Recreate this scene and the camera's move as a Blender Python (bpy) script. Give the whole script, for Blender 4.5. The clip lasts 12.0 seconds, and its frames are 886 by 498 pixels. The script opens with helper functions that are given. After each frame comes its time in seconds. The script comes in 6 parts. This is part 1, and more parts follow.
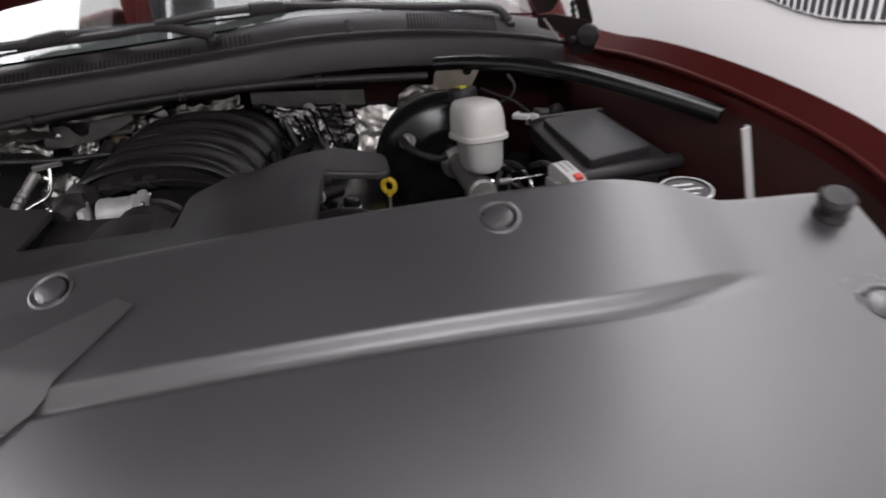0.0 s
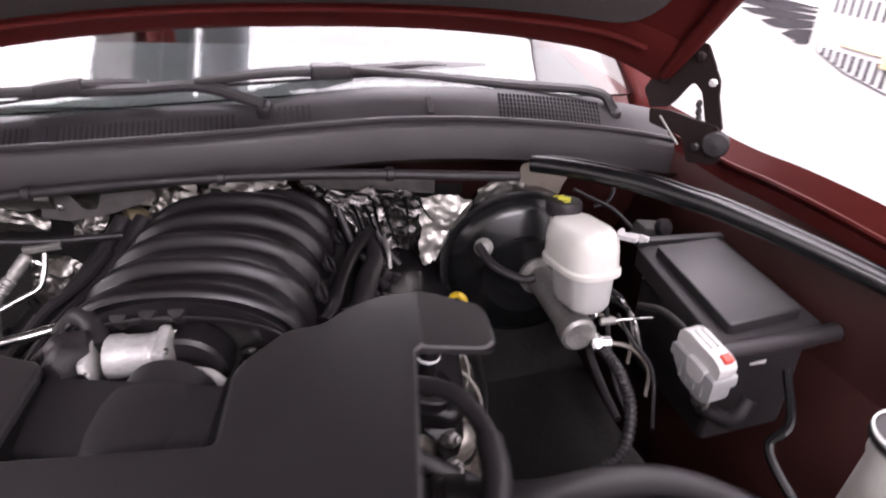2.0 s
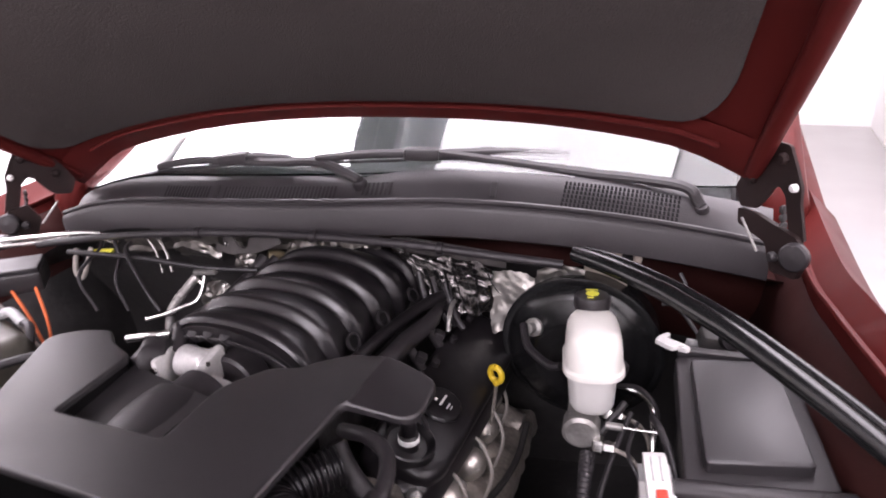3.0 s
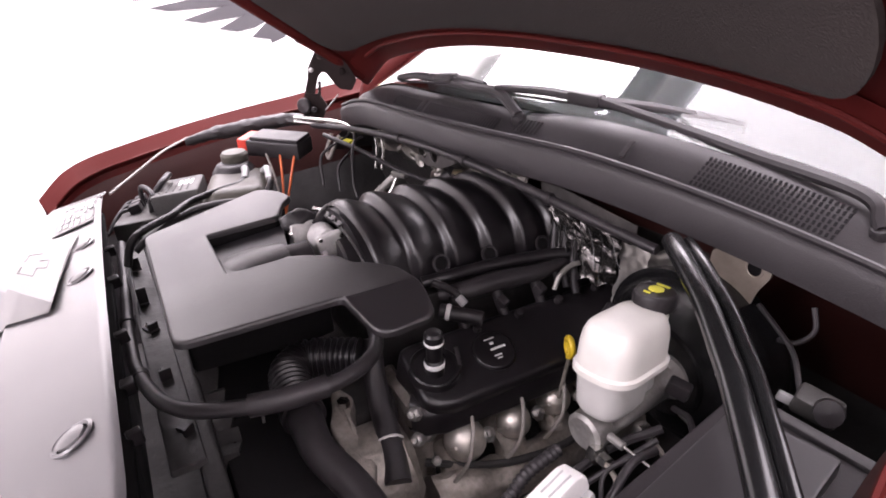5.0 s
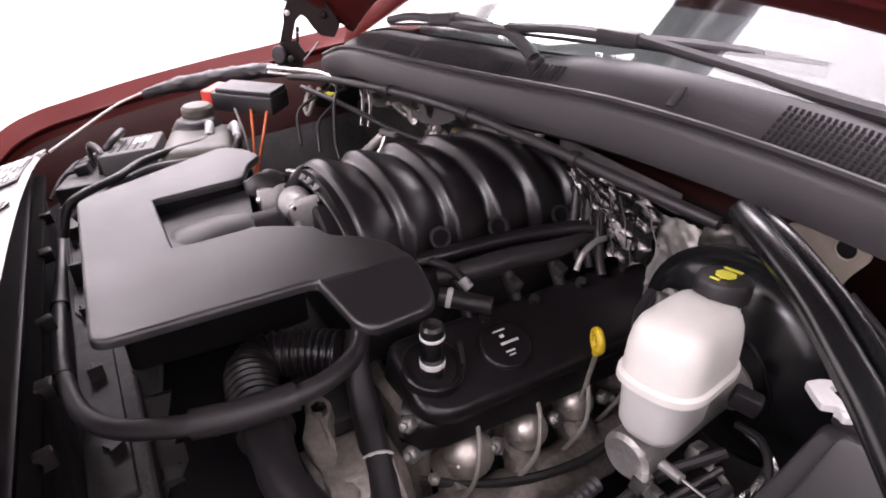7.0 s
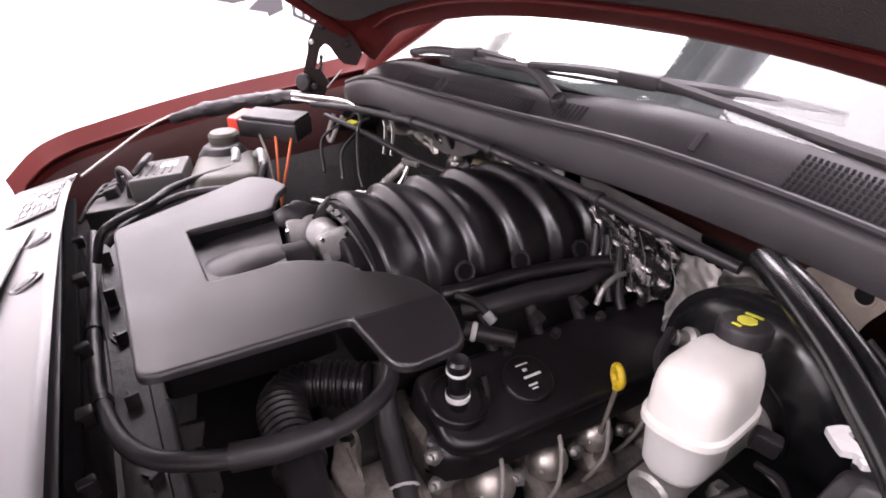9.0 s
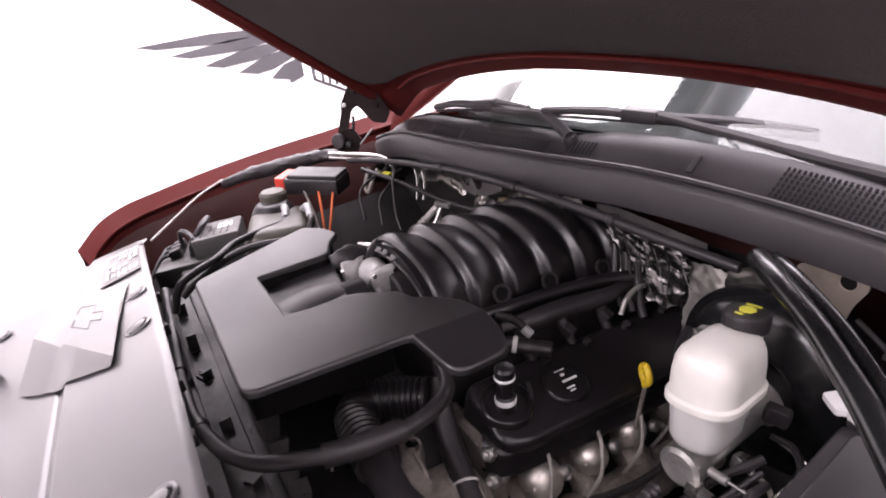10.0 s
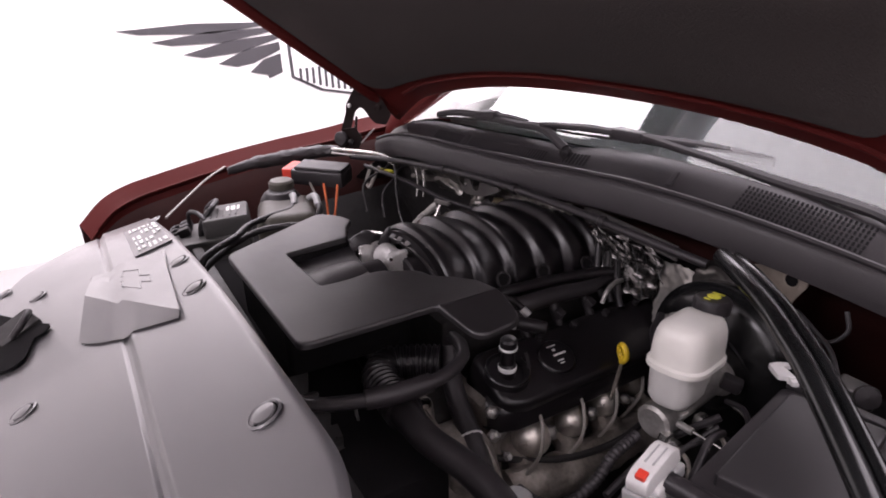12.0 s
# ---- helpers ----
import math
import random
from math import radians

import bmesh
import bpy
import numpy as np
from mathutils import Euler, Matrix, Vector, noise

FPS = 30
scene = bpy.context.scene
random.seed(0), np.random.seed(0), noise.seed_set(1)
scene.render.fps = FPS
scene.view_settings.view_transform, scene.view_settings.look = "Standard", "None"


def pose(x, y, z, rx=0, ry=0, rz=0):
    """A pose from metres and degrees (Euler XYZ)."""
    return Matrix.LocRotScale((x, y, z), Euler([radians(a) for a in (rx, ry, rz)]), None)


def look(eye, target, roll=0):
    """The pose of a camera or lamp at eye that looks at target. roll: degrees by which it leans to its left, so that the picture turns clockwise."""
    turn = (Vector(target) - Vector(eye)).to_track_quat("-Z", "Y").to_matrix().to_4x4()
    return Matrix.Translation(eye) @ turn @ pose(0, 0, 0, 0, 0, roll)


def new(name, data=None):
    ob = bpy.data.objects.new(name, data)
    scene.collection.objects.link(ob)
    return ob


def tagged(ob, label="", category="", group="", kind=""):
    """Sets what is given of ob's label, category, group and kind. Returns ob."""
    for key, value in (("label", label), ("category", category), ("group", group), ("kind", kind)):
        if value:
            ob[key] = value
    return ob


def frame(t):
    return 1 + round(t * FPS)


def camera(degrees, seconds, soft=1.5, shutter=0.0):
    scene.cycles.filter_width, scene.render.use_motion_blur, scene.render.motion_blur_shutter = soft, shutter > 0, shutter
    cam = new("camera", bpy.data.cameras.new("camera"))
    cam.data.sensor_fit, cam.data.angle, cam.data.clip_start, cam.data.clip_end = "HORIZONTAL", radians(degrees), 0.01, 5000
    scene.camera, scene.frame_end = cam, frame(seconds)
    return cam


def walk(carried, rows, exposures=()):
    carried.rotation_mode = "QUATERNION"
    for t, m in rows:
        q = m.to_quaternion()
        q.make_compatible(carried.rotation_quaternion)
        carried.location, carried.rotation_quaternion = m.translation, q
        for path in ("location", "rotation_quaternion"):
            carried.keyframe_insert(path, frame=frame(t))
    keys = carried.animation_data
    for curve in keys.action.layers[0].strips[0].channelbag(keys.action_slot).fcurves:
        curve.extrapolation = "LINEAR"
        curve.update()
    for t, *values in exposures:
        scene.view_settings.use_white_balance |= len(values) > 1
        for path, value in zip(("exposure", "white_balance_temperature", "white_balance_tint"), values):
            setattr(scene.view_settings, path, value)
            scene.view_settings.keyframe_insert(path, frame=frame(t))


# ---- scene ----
cam = camera(70, 12.0, soft=1.8, shutter=0.4)
PATH = [
    (0, (0.4197, -0.4674, 1.4238), (0.4812, 0.4189, 0.9649), -4.67),
    (0.5, (0.2896, -0.2415, 1.4682), (0.3864, 0.5956, 0.9299), -1.70),
    (1, (0.1062, -0.1372, 1.4846), (0.3437, 0.7086, 1.0069), 4.16),
    (1.5, (0.0699, -0.1177, 1.4854), (0.3128, 0.7281, 1.0105), 4.72),
    (2, (0.3004, -0.1631, 1.5201), (0.3819, 0.7187, 1.0555), 1.72),
    (2.5, (0.5760, -0.1281, 1.5970), (0.3316, 0.7405, 1.1659), -6.19),
    (2.7, (0.6268, -0.1559, 1.6044), (0.3156, 0.7032, 1.1982), -5.31),
    (4.3, (1.0350, 0.0290, 1.5901), (0.3398, 0.6170, 1.1768), 0.45),
    (4.5, (1.0290, 0.1035, 1.5721), (0.2760, 0.6232, 1.1686), 0.67),
    (5, (1.0452, 0.1557, 1.5582), (0.2428, 0.5566, 1.1160), -3.48),
    (5.5, (1.0117, 0.1652, 1.5727), (0.2322, 0.6151, 1.1368), -4.64),
    (6, (0.9549, 0.1663, 1.5668), (0.1629, 0.5940, 1.1312), -1.67),
    (6.5, (0.9048, 0.2192, 1.4899), (0.1152, 0.6253, 1.0298), -3.78),
    (7, (0.8850, 0.2156, 1.4744), (0.1102, 0.6240, 0.9916), -2.35),
    (7.2, (0.8776, 0.2038, 1.4893), (0.1000, 0.6107, 1.0100), -0.68),
    (8.8, (0.8811, 0.1967, 1.5112), (0.0930, 0.5977, 1.0444), -1.84),
    (9, (0.8813, 0.1915, 1.5144), (0.0934, 0.5944, 1.0487), -1.92),
    (9.5, (0.9058, 0.1769, 1.5371), (0.1045, 0.5804, 1.0954), -2.31),
    (10, (0.9836, 0.1130, 1.5515), (0.1530, 0.5014, 1.1524), -7.20),
    (10.5, (1.0089, 0.0610, 1.5619), (0.1815, 0.4197, 1.1297), -1.55),
    (11, (1.0369, 0.0134, 1.5768), (0.2043, 0.3977, 1.1780), -3.72),
    (11.5, (1.0478, -0.0543, 1.5830), (0.2366, 0.3812, 1.1928), -1.15),
    (12, (1.0648, -0.0546, 1.5900), (0.2699, 0.4060, 1.1950), -1.80),
]
EXPOSURES = [(0, -1.38, 6350, 3), (0.5, -0.97, 6400, 5), (1.0, -0.48, 6400, 9), (1.5, -0.25, 6400, 12), (2.0, -0.05, 6400, 14), (2.7, 0.05, 6400, 16), (4.5, -0.1, 6500, 16), (5.5, -0.12, 6500, 16), (7.0, -0.15, 6500, 16), (9.0, -0.02, 6500, 16), (9.6, -0.1, 6500, 16), (10.5, -0.62, 6500, 16), (11.0, -0.82, 6500, 16), (12.0, -1.05, 6500, 16)]
walk(cam, [(t, look(eye, target, roll)) for t, eye, target, roll in PATH], EXPOSURES)

# ---- light: a bright white showroom lit by added, unseen ceiling panels ----
world = bpy.data.worlds.new("world")
scene.world = world
world.use_nodes = True
world.node_tree.nodes["Background"].inputs["Color"].default_value = (1.0, 0.98, 0.96, 1)
world.node_tree.nodes["Background"].inputs["Strength"].default_value = 0.15
CEIL = 3.3


def area_lamp(x, y, w, d, watts):
    data = bpy.data.lights.new("added_ceiling_lamp", "AREA")
    data.shape, data.size, data.size_y, data.energy = "RECTANGLE", w, d, watts
    data.color = (1.0, 0.93, 0.99)
    ob = new("added_ceiling_lamp", data)
    ob.matrix_world = pose(x, y, CEIL - 0.06, 0, 0, 0)
    return ob


# assumed panels: two long ones over the truck with a gap, one front fill
for lx, ly, lw, ld, power in ((-2.15, 1.5, 2.1, 4.0, 500), (0.60, 1.95, 2.70, 4.6, 335), (0.7, -3.0, 2.2, 1.4, 235)):
    area_lamp(lx, ly, lw, ld, power)


# ---- materials ----
def material(name, base, rough=0.5, metal=0.0, grain=200.0, vary=0.15, bump=0.15, stain=3.0, coat=0.0, spec=0.5, dist=0.001, coat_rough=0.06):
    """A surface with fine grain, broad uneven tone and wear in its gloss."""
    m = bpy.data.materials.new(name)
    m.use_nodes = True
    nt = m.node_tree
    b = nt.nodes["Principled BSDF"]
    co = nt.nodes.new("ShaderNodeTexCoord")
    n1 = nt.nodes.new("ShaderNodeTexNoise")
    n1.inputs["Scale"].default_value, n1.inputs["Detail"].default_value = grain, 4
    n2 = nt.nodes.new("ShaderNodeTexNoise")
    n2.inputs["Scale"].default_value, n2.inputs["Detail"].default_value = stain, 5
    nt.links.new(co.outputs["Object"], n1.inputs["Vector"])
    nt.links.new(co.outputs["Object"], n2.inputs["Vector"])
    mix = nt.nodes.new("ShaderNodeMix")
    mix.data_type = "FLOAT"
    mix.inputs[0].default_value = 0.35
    nt.links.new(n2.outputs["Fac"], mix.inputs[2])
    nt.links.new(n1.outputs["Fac"], mix.inputs[3])
    ramp = nt.nodes.new("ShaderNodeMapRange")
    ramp.inputs["From Min"].default_value, ramp.inputs["From Max"].default_value = 0.3, 0.7
    ramp.inputs["To Min"].default_value, ramp.inputs["To Max"].default_value = 1 - vary, 1 + vary
    nt.links.new(mix.outputs[0], ramp.inputs["Value"])
    col = nt.nodes.new("ShaderNodeVectorMath")
    col.operation = "SCALE"
    col.inputs[0].default_value = base
    nt.links.new(ramp.outputs[0], col.inputs["Scale"])
    nt.links.new(col.outputs[0], b.inputs["Base Color"])
    rr = nt.nodes.new("ShaderNodeMapRange")
    swing = min(0.12, max(0.02, rough - 0.265))
    rr.inputs["From Min"].default_value, rr.inputs["From Max"].default_value = 0.25, 0.75
    rr.inputs["To Min"].default_value, rr.inputs["To Max"].default_value = max(rough - swing, 0.02), min(rough + swing, 1)
    nt.links.new(n2.outputs["Fac"], rr.inputs["Value"])
    nt.links.new(rr.outputs[0], b.inputs["Roughness"])
    b.inputs["Metallic"].default_value = metal
    b.inputs["Coat Weight"].default_value = coat
    b.inputs["Coat Roughness"].default_value = coat_rough
    b.inputs["Specular IOR Level"].default_value = spec
    if bump:
        bp = nt.nodes.new("ShaderNodeBump")
        bp.inputs["Strength"].default_value, bp.inputs["Distance"].default_value = bump, dist
        nt.links.new(n1.outputs["Fac"], bp.inputs["Height"])
        nt.links.new(bp.outputs[0], b.inputs["Normal"])
    return m


COVER = material("grained_cover_plastic", (0.060, 0.0574, 0.0610), 0.36, grain=900, bump=0.22, vary=0.10, stain=4, spec=1.0, coat=0.85, coat_rough=0.24)
LABELM = material("glossy_clear_label", (0.068, 0.0650, 0.0690), 0.29, grain=200, bump=0.0, vary=0.05, stain=6, spec=0.8)
TRAY = material("dusty_grey_plastic", (0.050, 0.048, 0.046), 0.5, grain=200, bump=0.2, vary=0.35, stain=9)
BOX = material("air_box_plastic", (0.0155, 0.0137, 0.0152), 0.40, grain=1100, bump=0.2, vary=0.14, stain=5, spec=0.68)
COWL = material("weathered_cowl_plastic", (0.027, 0.0243, 0.0262), 0.48, grain=500, bump=0.3, vary=0.25, stain=7, spec=0.45)
MANIFOLD = material("moulded_nylon", (0.0105, 0.0092, 0.0104), 0.30, grain=700, bump=0.08, vary=0.2, stain=9, spec=0.42)
BLACK = material("black_plastic", (0.020, 0.0176, 0.0192), 0.42, grain=300, bump=0.15, vary=0.25, stain=12, spec=0.35)
RUBBER = material("hose_rubber", (0.021, 0.0186, 0.0204), 0.44, grain=260, bump=0.25, vary=0.25, stain=15, spec=0.4)
# grime; on the passenger lower apron it is shade put into the colour
DARK = material("grimy_shaded_metal", (0.018, 0.0165, 0.0165), 0.6, grain=60, bump=0.5, vary=0.5, stain=14, dist=0.004)
PAINT = material("burgundy_paint", (0.060, 0.008, 0.007), 0.50, metal=0.1, grain=1500, bump=0.0, vary=0.14, stain=4, coat=0.04, spec=0.10)
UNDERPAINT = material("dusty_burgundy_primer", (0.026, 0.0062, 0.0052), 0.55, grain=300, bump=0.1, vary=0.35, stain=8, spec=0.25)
GLOSS = material("glossy_black_enamel", (0.007, 0.007, 0.0075), 0.24, grain=300, bump=0.05, vary=0.3, stain=12, spec=0.5)
# cowl slot shade put into colour, weaker in the first than the second
FAINT = material("faint_slot_shade_plastic", (0.020, 0.018, 0.0195), 0.6, grain=300, bump=0.0, vary=0.2, stain=12, spec=0.3)
VENT = material("slot_shade_plastic", (0.016, 0.0148, 0.016), 0.8, grain=300, bump=0.0, vary=0.2, stain=12, spec=0.1)
# near-black; shade inside holes and gaps is put into this colour
SLOT = material("shade_black_plastic", (0.009, 0.0085, 0.009), 0.9, grain=300, bump=0.0, vary=0.2, stain=12, spec=0.05)
HINGEM = material("dark_painted_hinge_steel", (0.013, 0.007, 0.0065), 0.6, grain=300, bump=0.1, vary=0.25, stain=20, spec=0.2)
LOWTANK = material("cloudy_tank_plastic", (0.46, 0.455, 0.44), 0.35, grain=40, bump=0.08, vary=0.1, stain=12)
BEIGE = material("dusty_beige_sheet", (0.30, 0.26, 0.22), 0.45, metal=0.4, grain=60, bump=0.3, vary=0.25, stain=18, dist=0.004)
LINER = material("hood_liner_felt", (0.044, 0.038, 0.0365), 0.9, grain=350, bump=0.6, vary=0.2, stain=3, spec=0.1, dist=0.003)
WHITE = material("milky_reservoir_plastic", (0.64, 0.625, 0.585), 0.34, grain=40, bump=0.08, vary=0.07, stain=10)
PRESSED = material("grey_pressed_steel", (0.088, 0.082, 0.080), 0.45, metal=0.3, grain=80, bump=0.2, vary=0.3, stain=25)
GREYPL = material("grey_connector_plastic", (0.33, 0.33, 0.33), 0.45, grain=200, bump=0.15, vary=0.15, stain=20)
PALE = material("pale_plastic", (0.58, 0.57, 0.56), 0.45, grain=200, bump=0.1, vary=0.1, stain=20)
TANK = material("aged_tank_plastic", (0.055, 0.050, 0.040), 0.45, grain=80, bump=0.15, vary=0.45, stain=12)
ALU = material("cast_aluminium", (0.34, 0.33, 0.315), 0.48, metal=0.65, grain=160, bump=0.6, vary=0.3, stain=18, dist=0.002)
CASTING = material("pale_cast_aluminium", (0.62, 0.61, 0.60), 0.42, metal=0.35, grain=160, bump=0.4, vary=0.25, stain=18, dist=0.002)
STEEL = material("bright_steel", (0.66, 0.65, 0.63), 0.25, metal=1.0, grain=120, bump=0.1, vary=0.2, stain=30)
BOOTM = material("dull_nickel", (0.66, 0.62, 0.57), 0.44, metal=0.8, grain=90, bump=0.15, vary=0.25, stain=40)
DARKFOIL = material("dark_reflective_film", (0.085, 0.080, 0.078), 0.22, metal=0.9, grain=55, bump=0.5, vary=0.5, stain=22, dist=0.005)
SHEETFOIL = material("bright_sheet_foil", (0.50, 0.48, 0.45), 0.36, metal=0.85, grain=40, bump=0.4, vary=0.3, stain=22, dist=0.004)
FOIL = material("crumpled_foil", (0.27, 0.258, 0.24), 0.34, metal=0.92, grain=55, bump=0.5, vary=0.3, stain=22, dist=0.005)
for _n in FOIL.node_tree.nodes:
    if _n.bl_idname == "ShaderNodeTexNoise" and _n.inputs["Scale"].default_value > 50:
        _n.noise_type = "RIDGED_MULTIFRACTAL"
        _n.inputs["Detail"].default_value = 2
HEADIRON = material("dusty_engine_casting", (0.26, 0.235, 0.21), 0.5, metal=0.5, grain=120, bump=0.6, vary=0.5, stain=25, dist=0.003)
YELLOW = material("yellow_plastic", (0.72, 0.50, 0.03), 0.4, grain=200, bump=0.1, vary=0.1, stain=30)
CAPYEL = material("yellow_print", (0.65, 0.62, 0.06), 0.5, grain=200, bump=0.0, vary=0.1, stain=30)
REDPL = material("red_plastic", (0.62, 0.05, 0.03), 0.4, grain=200, bump=0.1, vary=0.15, stain=20)
ORANGE = material("orange_wire", (0.65, 0.14, 0.04), 0.5, grain=200, bump=0.1, vary=0.15, stain=20)
BROWN = material("brown_connector_plastic", (0.13, 0.105, 0.06), 0.5, grain=200, bump=0.1, vary=0.25, stain=20)
WIRE = material("grey_wire", (0.25, 0.23, 0.21), 0.5, grain=200, bump=0.1, vary=0.2, stain=20)
INK = material("white_print", (0.75, 0.75, 0.74), 0.6, grain=300, bump=0.0, vary=0.05, stain=20)
WALLM = material("white_wall_paint", (0.82, 0.81, 0.80), 0.55, grain=120, bump=0.1, vary=0.02, stain=0.7)
FLOORM = material("grey_floor_tile", (0.42, 0.41, 0.40), 0.25, grain=60, bump=0.05, vary=0.04, stain=2)
DECALG = material("charcoal_decal", (0.055, 0.053, 0.058), 0.5, grain=80, bump=0.0, vary=0.12, stain=4)
DECALY = material("gold_decal", (0.84, 0.68, 0.43), 0.45, grain=30, bump=0.0, vary=0.12, stain=2)
DECALO = material("orange_decal", (0.78, 0.50, 0.24), 0.45, grain=30, bump=0.0, vary=0.12, stain=2)
DECALW = material("white_decal", (0.85, 0.85, 0.85), 0.45, grain=30, bump=0.0, vary=0.03, stain=2)
BLUEW = material("pale_blue_paint", (0.62, 0.68, 0.72), 0.4, grain=60, bump=0.0, vary=0.05, stain=2)
DARKGL = material("dark_tinted_pane", (0.03, 0.045, 0.045), 0.15, grain=60, bump=0.0, vary=0.2, stain=2)
CABIN = material("cabin_trim", (0.03, 0.03, 0.032), 0.7, grain=200, bump=0.3, vary=0.2, stain=3)
GLASS = bpy.data.materials.new("windshield_glass")
GLASS.use_nodes = True
_g = GLASS.node_tree.nodes["Principled BSDF"]
_g.inputs["Base Color"].default_value = (0.85, 0.9, 0.88, 1)
_g.inputs["Roughness"].default_value = 0.03
_g.inputs["Transmission Weight"].default_value = 1.0
_g.inputs["IOR"].default_value = 1.5


# ---- building helpers ----
def part(name, bm, mat, parent=None, label="", smooth=True, crease=38):
    """One bmesh as one mesh object, under a thing or a part."""
    me = bpy.data.meshes.new(name)
    bm.to_mesh(me)
    bm.free()
    me.materials.append(mat)
    if smooth:
        me.polygons.foreach_set("use_smooth", [True] * len(me.polygons))
        me.set_sharp_from_angle(angle=radians(crease))
    ob = new(name, me)
    if smooth and len(me.polygons) < 700:
        flat = ob.modifiers.new("face_weighted_normals", "WEIGHTED_NORMAL")
        flat.keep_sharp, flat.weight, flat.mode = True, 80, "FACE_AREA"
    if parent is not None:
        ob.parent = parent
        ob.matrix_parent_inverse = parent.matrix_basis.inverted()
    if label:
        ob["label"] = label
    return ob


def thing(name, at, label, category, group="", kind=""):
    ob = new(name)
    ob.empty_display_size = 0.05
    ob.matrix_basis = Matrix.Translation(at)
    return tagged(ob, label, category, group, kind)


def fillet(pts, r, n=4):
    """Round the corners of a flat outline. r: one radius or one for each corner."""
    out = []
    k = len(pts)
    for i in range(k):
        a, b, c = Vector(pts[i - 1]), Vector(pts[i]), Vector(pts[(i + 1) % k])
        ri = r[i] if isinstance(r, (list, tuple)) else r
        ri = min(ri, (a - b).length * 0.45, (c - b).length * 0.45)
        if ri < 1e-4:
            out.append(tuple(b))
            continue
        p, q = b + (a - b).normalized() * ri, b + (c - b).normalized() * ri
        for j in range(n + 1):
            s = j / n
            out.append(tuple(p * (1 - s) ** 2 + b * 2 * s * (1 - s) + q * s * s))
    return out


def slab(outline, top, thick, bevel=0.004, bottom=None, seg=2, fold=None):
    """A plate with a flat outline (x, y); top gives z at (x, y)."""
    bm = bmesh.new()
    f = top if callable(top) else (lambda x, y: top)
    up = [bm.verts.new((x, y, f(x, y))) for x, y in outline]
    lo = [bm.verts.new((x, y, (bottom if bottom is not None else f(x, y) - thick))) for x, y in outline]
    face = bm.faces.new(up)
    bm.faces.new(lo[::-1])
    n = len(up)
    for i in range(n):
        bm.faces.new((up[i], lo[i], lo[(i + 1) % n], up[(i + 1) % n]))
    bmesh.ops.recalc_face_normals(bm, faces=bm.faces)
    if bevel:
        bmesh.ops.bevel(bm, geom=list(face.edges), offset=bevel, segments=seg, affect="EDGES", profile=0.5)
    if fold is not None:
        bmesh.ops.bisect_plane(bm, geom=bm.verts[:] + bm.edges[:] + bm.faces[:], plane_co=(fold, 0, 0), plane_no=(1, 0, 0))
    bmesh.ops.triangulate(bm, faces=[g for g in bm.faces if len(g.verts) > 4])
    return bm


def block(sx, sy, sz, bevel=0.004, m=None, seg=2, taper=1.0):
    """A bevelled box round the origin, optionally narrower at its top, moved by m."""
    bm = bmesh.new()
    bmesh.ops.create_cube(bm, size=1)
    for v in bm.verts:
        k = taper if v.co.z > 0 else 1.0
        v.co = Vector((v.co.x * sx * k, v.co.y * sy * k, v.co.z * sz))
    if bevel:
        bmesh.ops.bevel(bm, geom=list(bm.edges), offset=bevel, segments=seg, affect="EDGES", profile=0.5)
    if m is not None:
        bmesh.ops.transform(bm, matrix=m, verts=bm.verts)
    return bm


def lathe(profile, seg=24, m=None):
    """A body turned about z from a list of (radius, z)."""
    bm = bmesh.new()
    rings = []
    for r, z in profile:
        rings.append([bm.verts.new((r * math.cos(2 * math.pi * i / seg), r * math.sin(2 * math.pi * i / seg), z)) for i in range(seg)])
    for a, b in zip(rings, rings[1:]):
        for i in range(seg):
            bm.faces.new((a[i], a[(i + 1) % seg], b[(i + 1) % seg], b[i]))
    bm.faces.new(rings[0][::-1])
    bm.faces.new(rings[-1])
    if m is not None:
        bmesh.ops.transform(bm, matrix=m, verts=bm.verts)
    return bm


def curve_points(pts, n=8):
    """A smooth line through the points."""
    pts = [Vector(p) for p in pts]
    if len(pts) < 3:
        return [pts[0].lerp(pts[-1], i / n) for i in range(n + 1)]
    out = []
    ext = [pts[0] * 2 - pts[1]] + pts + [pts[-1] * 2 - pts[-2]]
    for i in range(1, len(ext) - 2):
        a, b, c, d = ext[i - 1:i + 3]
        for j in range(n):
            s = j / n
            out.append(0.5 * ((2 * b) + (c - a) * s + (2 * a - 5 * b + 4 * c - d) * s * s + (3 * b - a - 3 * c + d) * s ** 3))
    out.append(pts[-1])
    return out


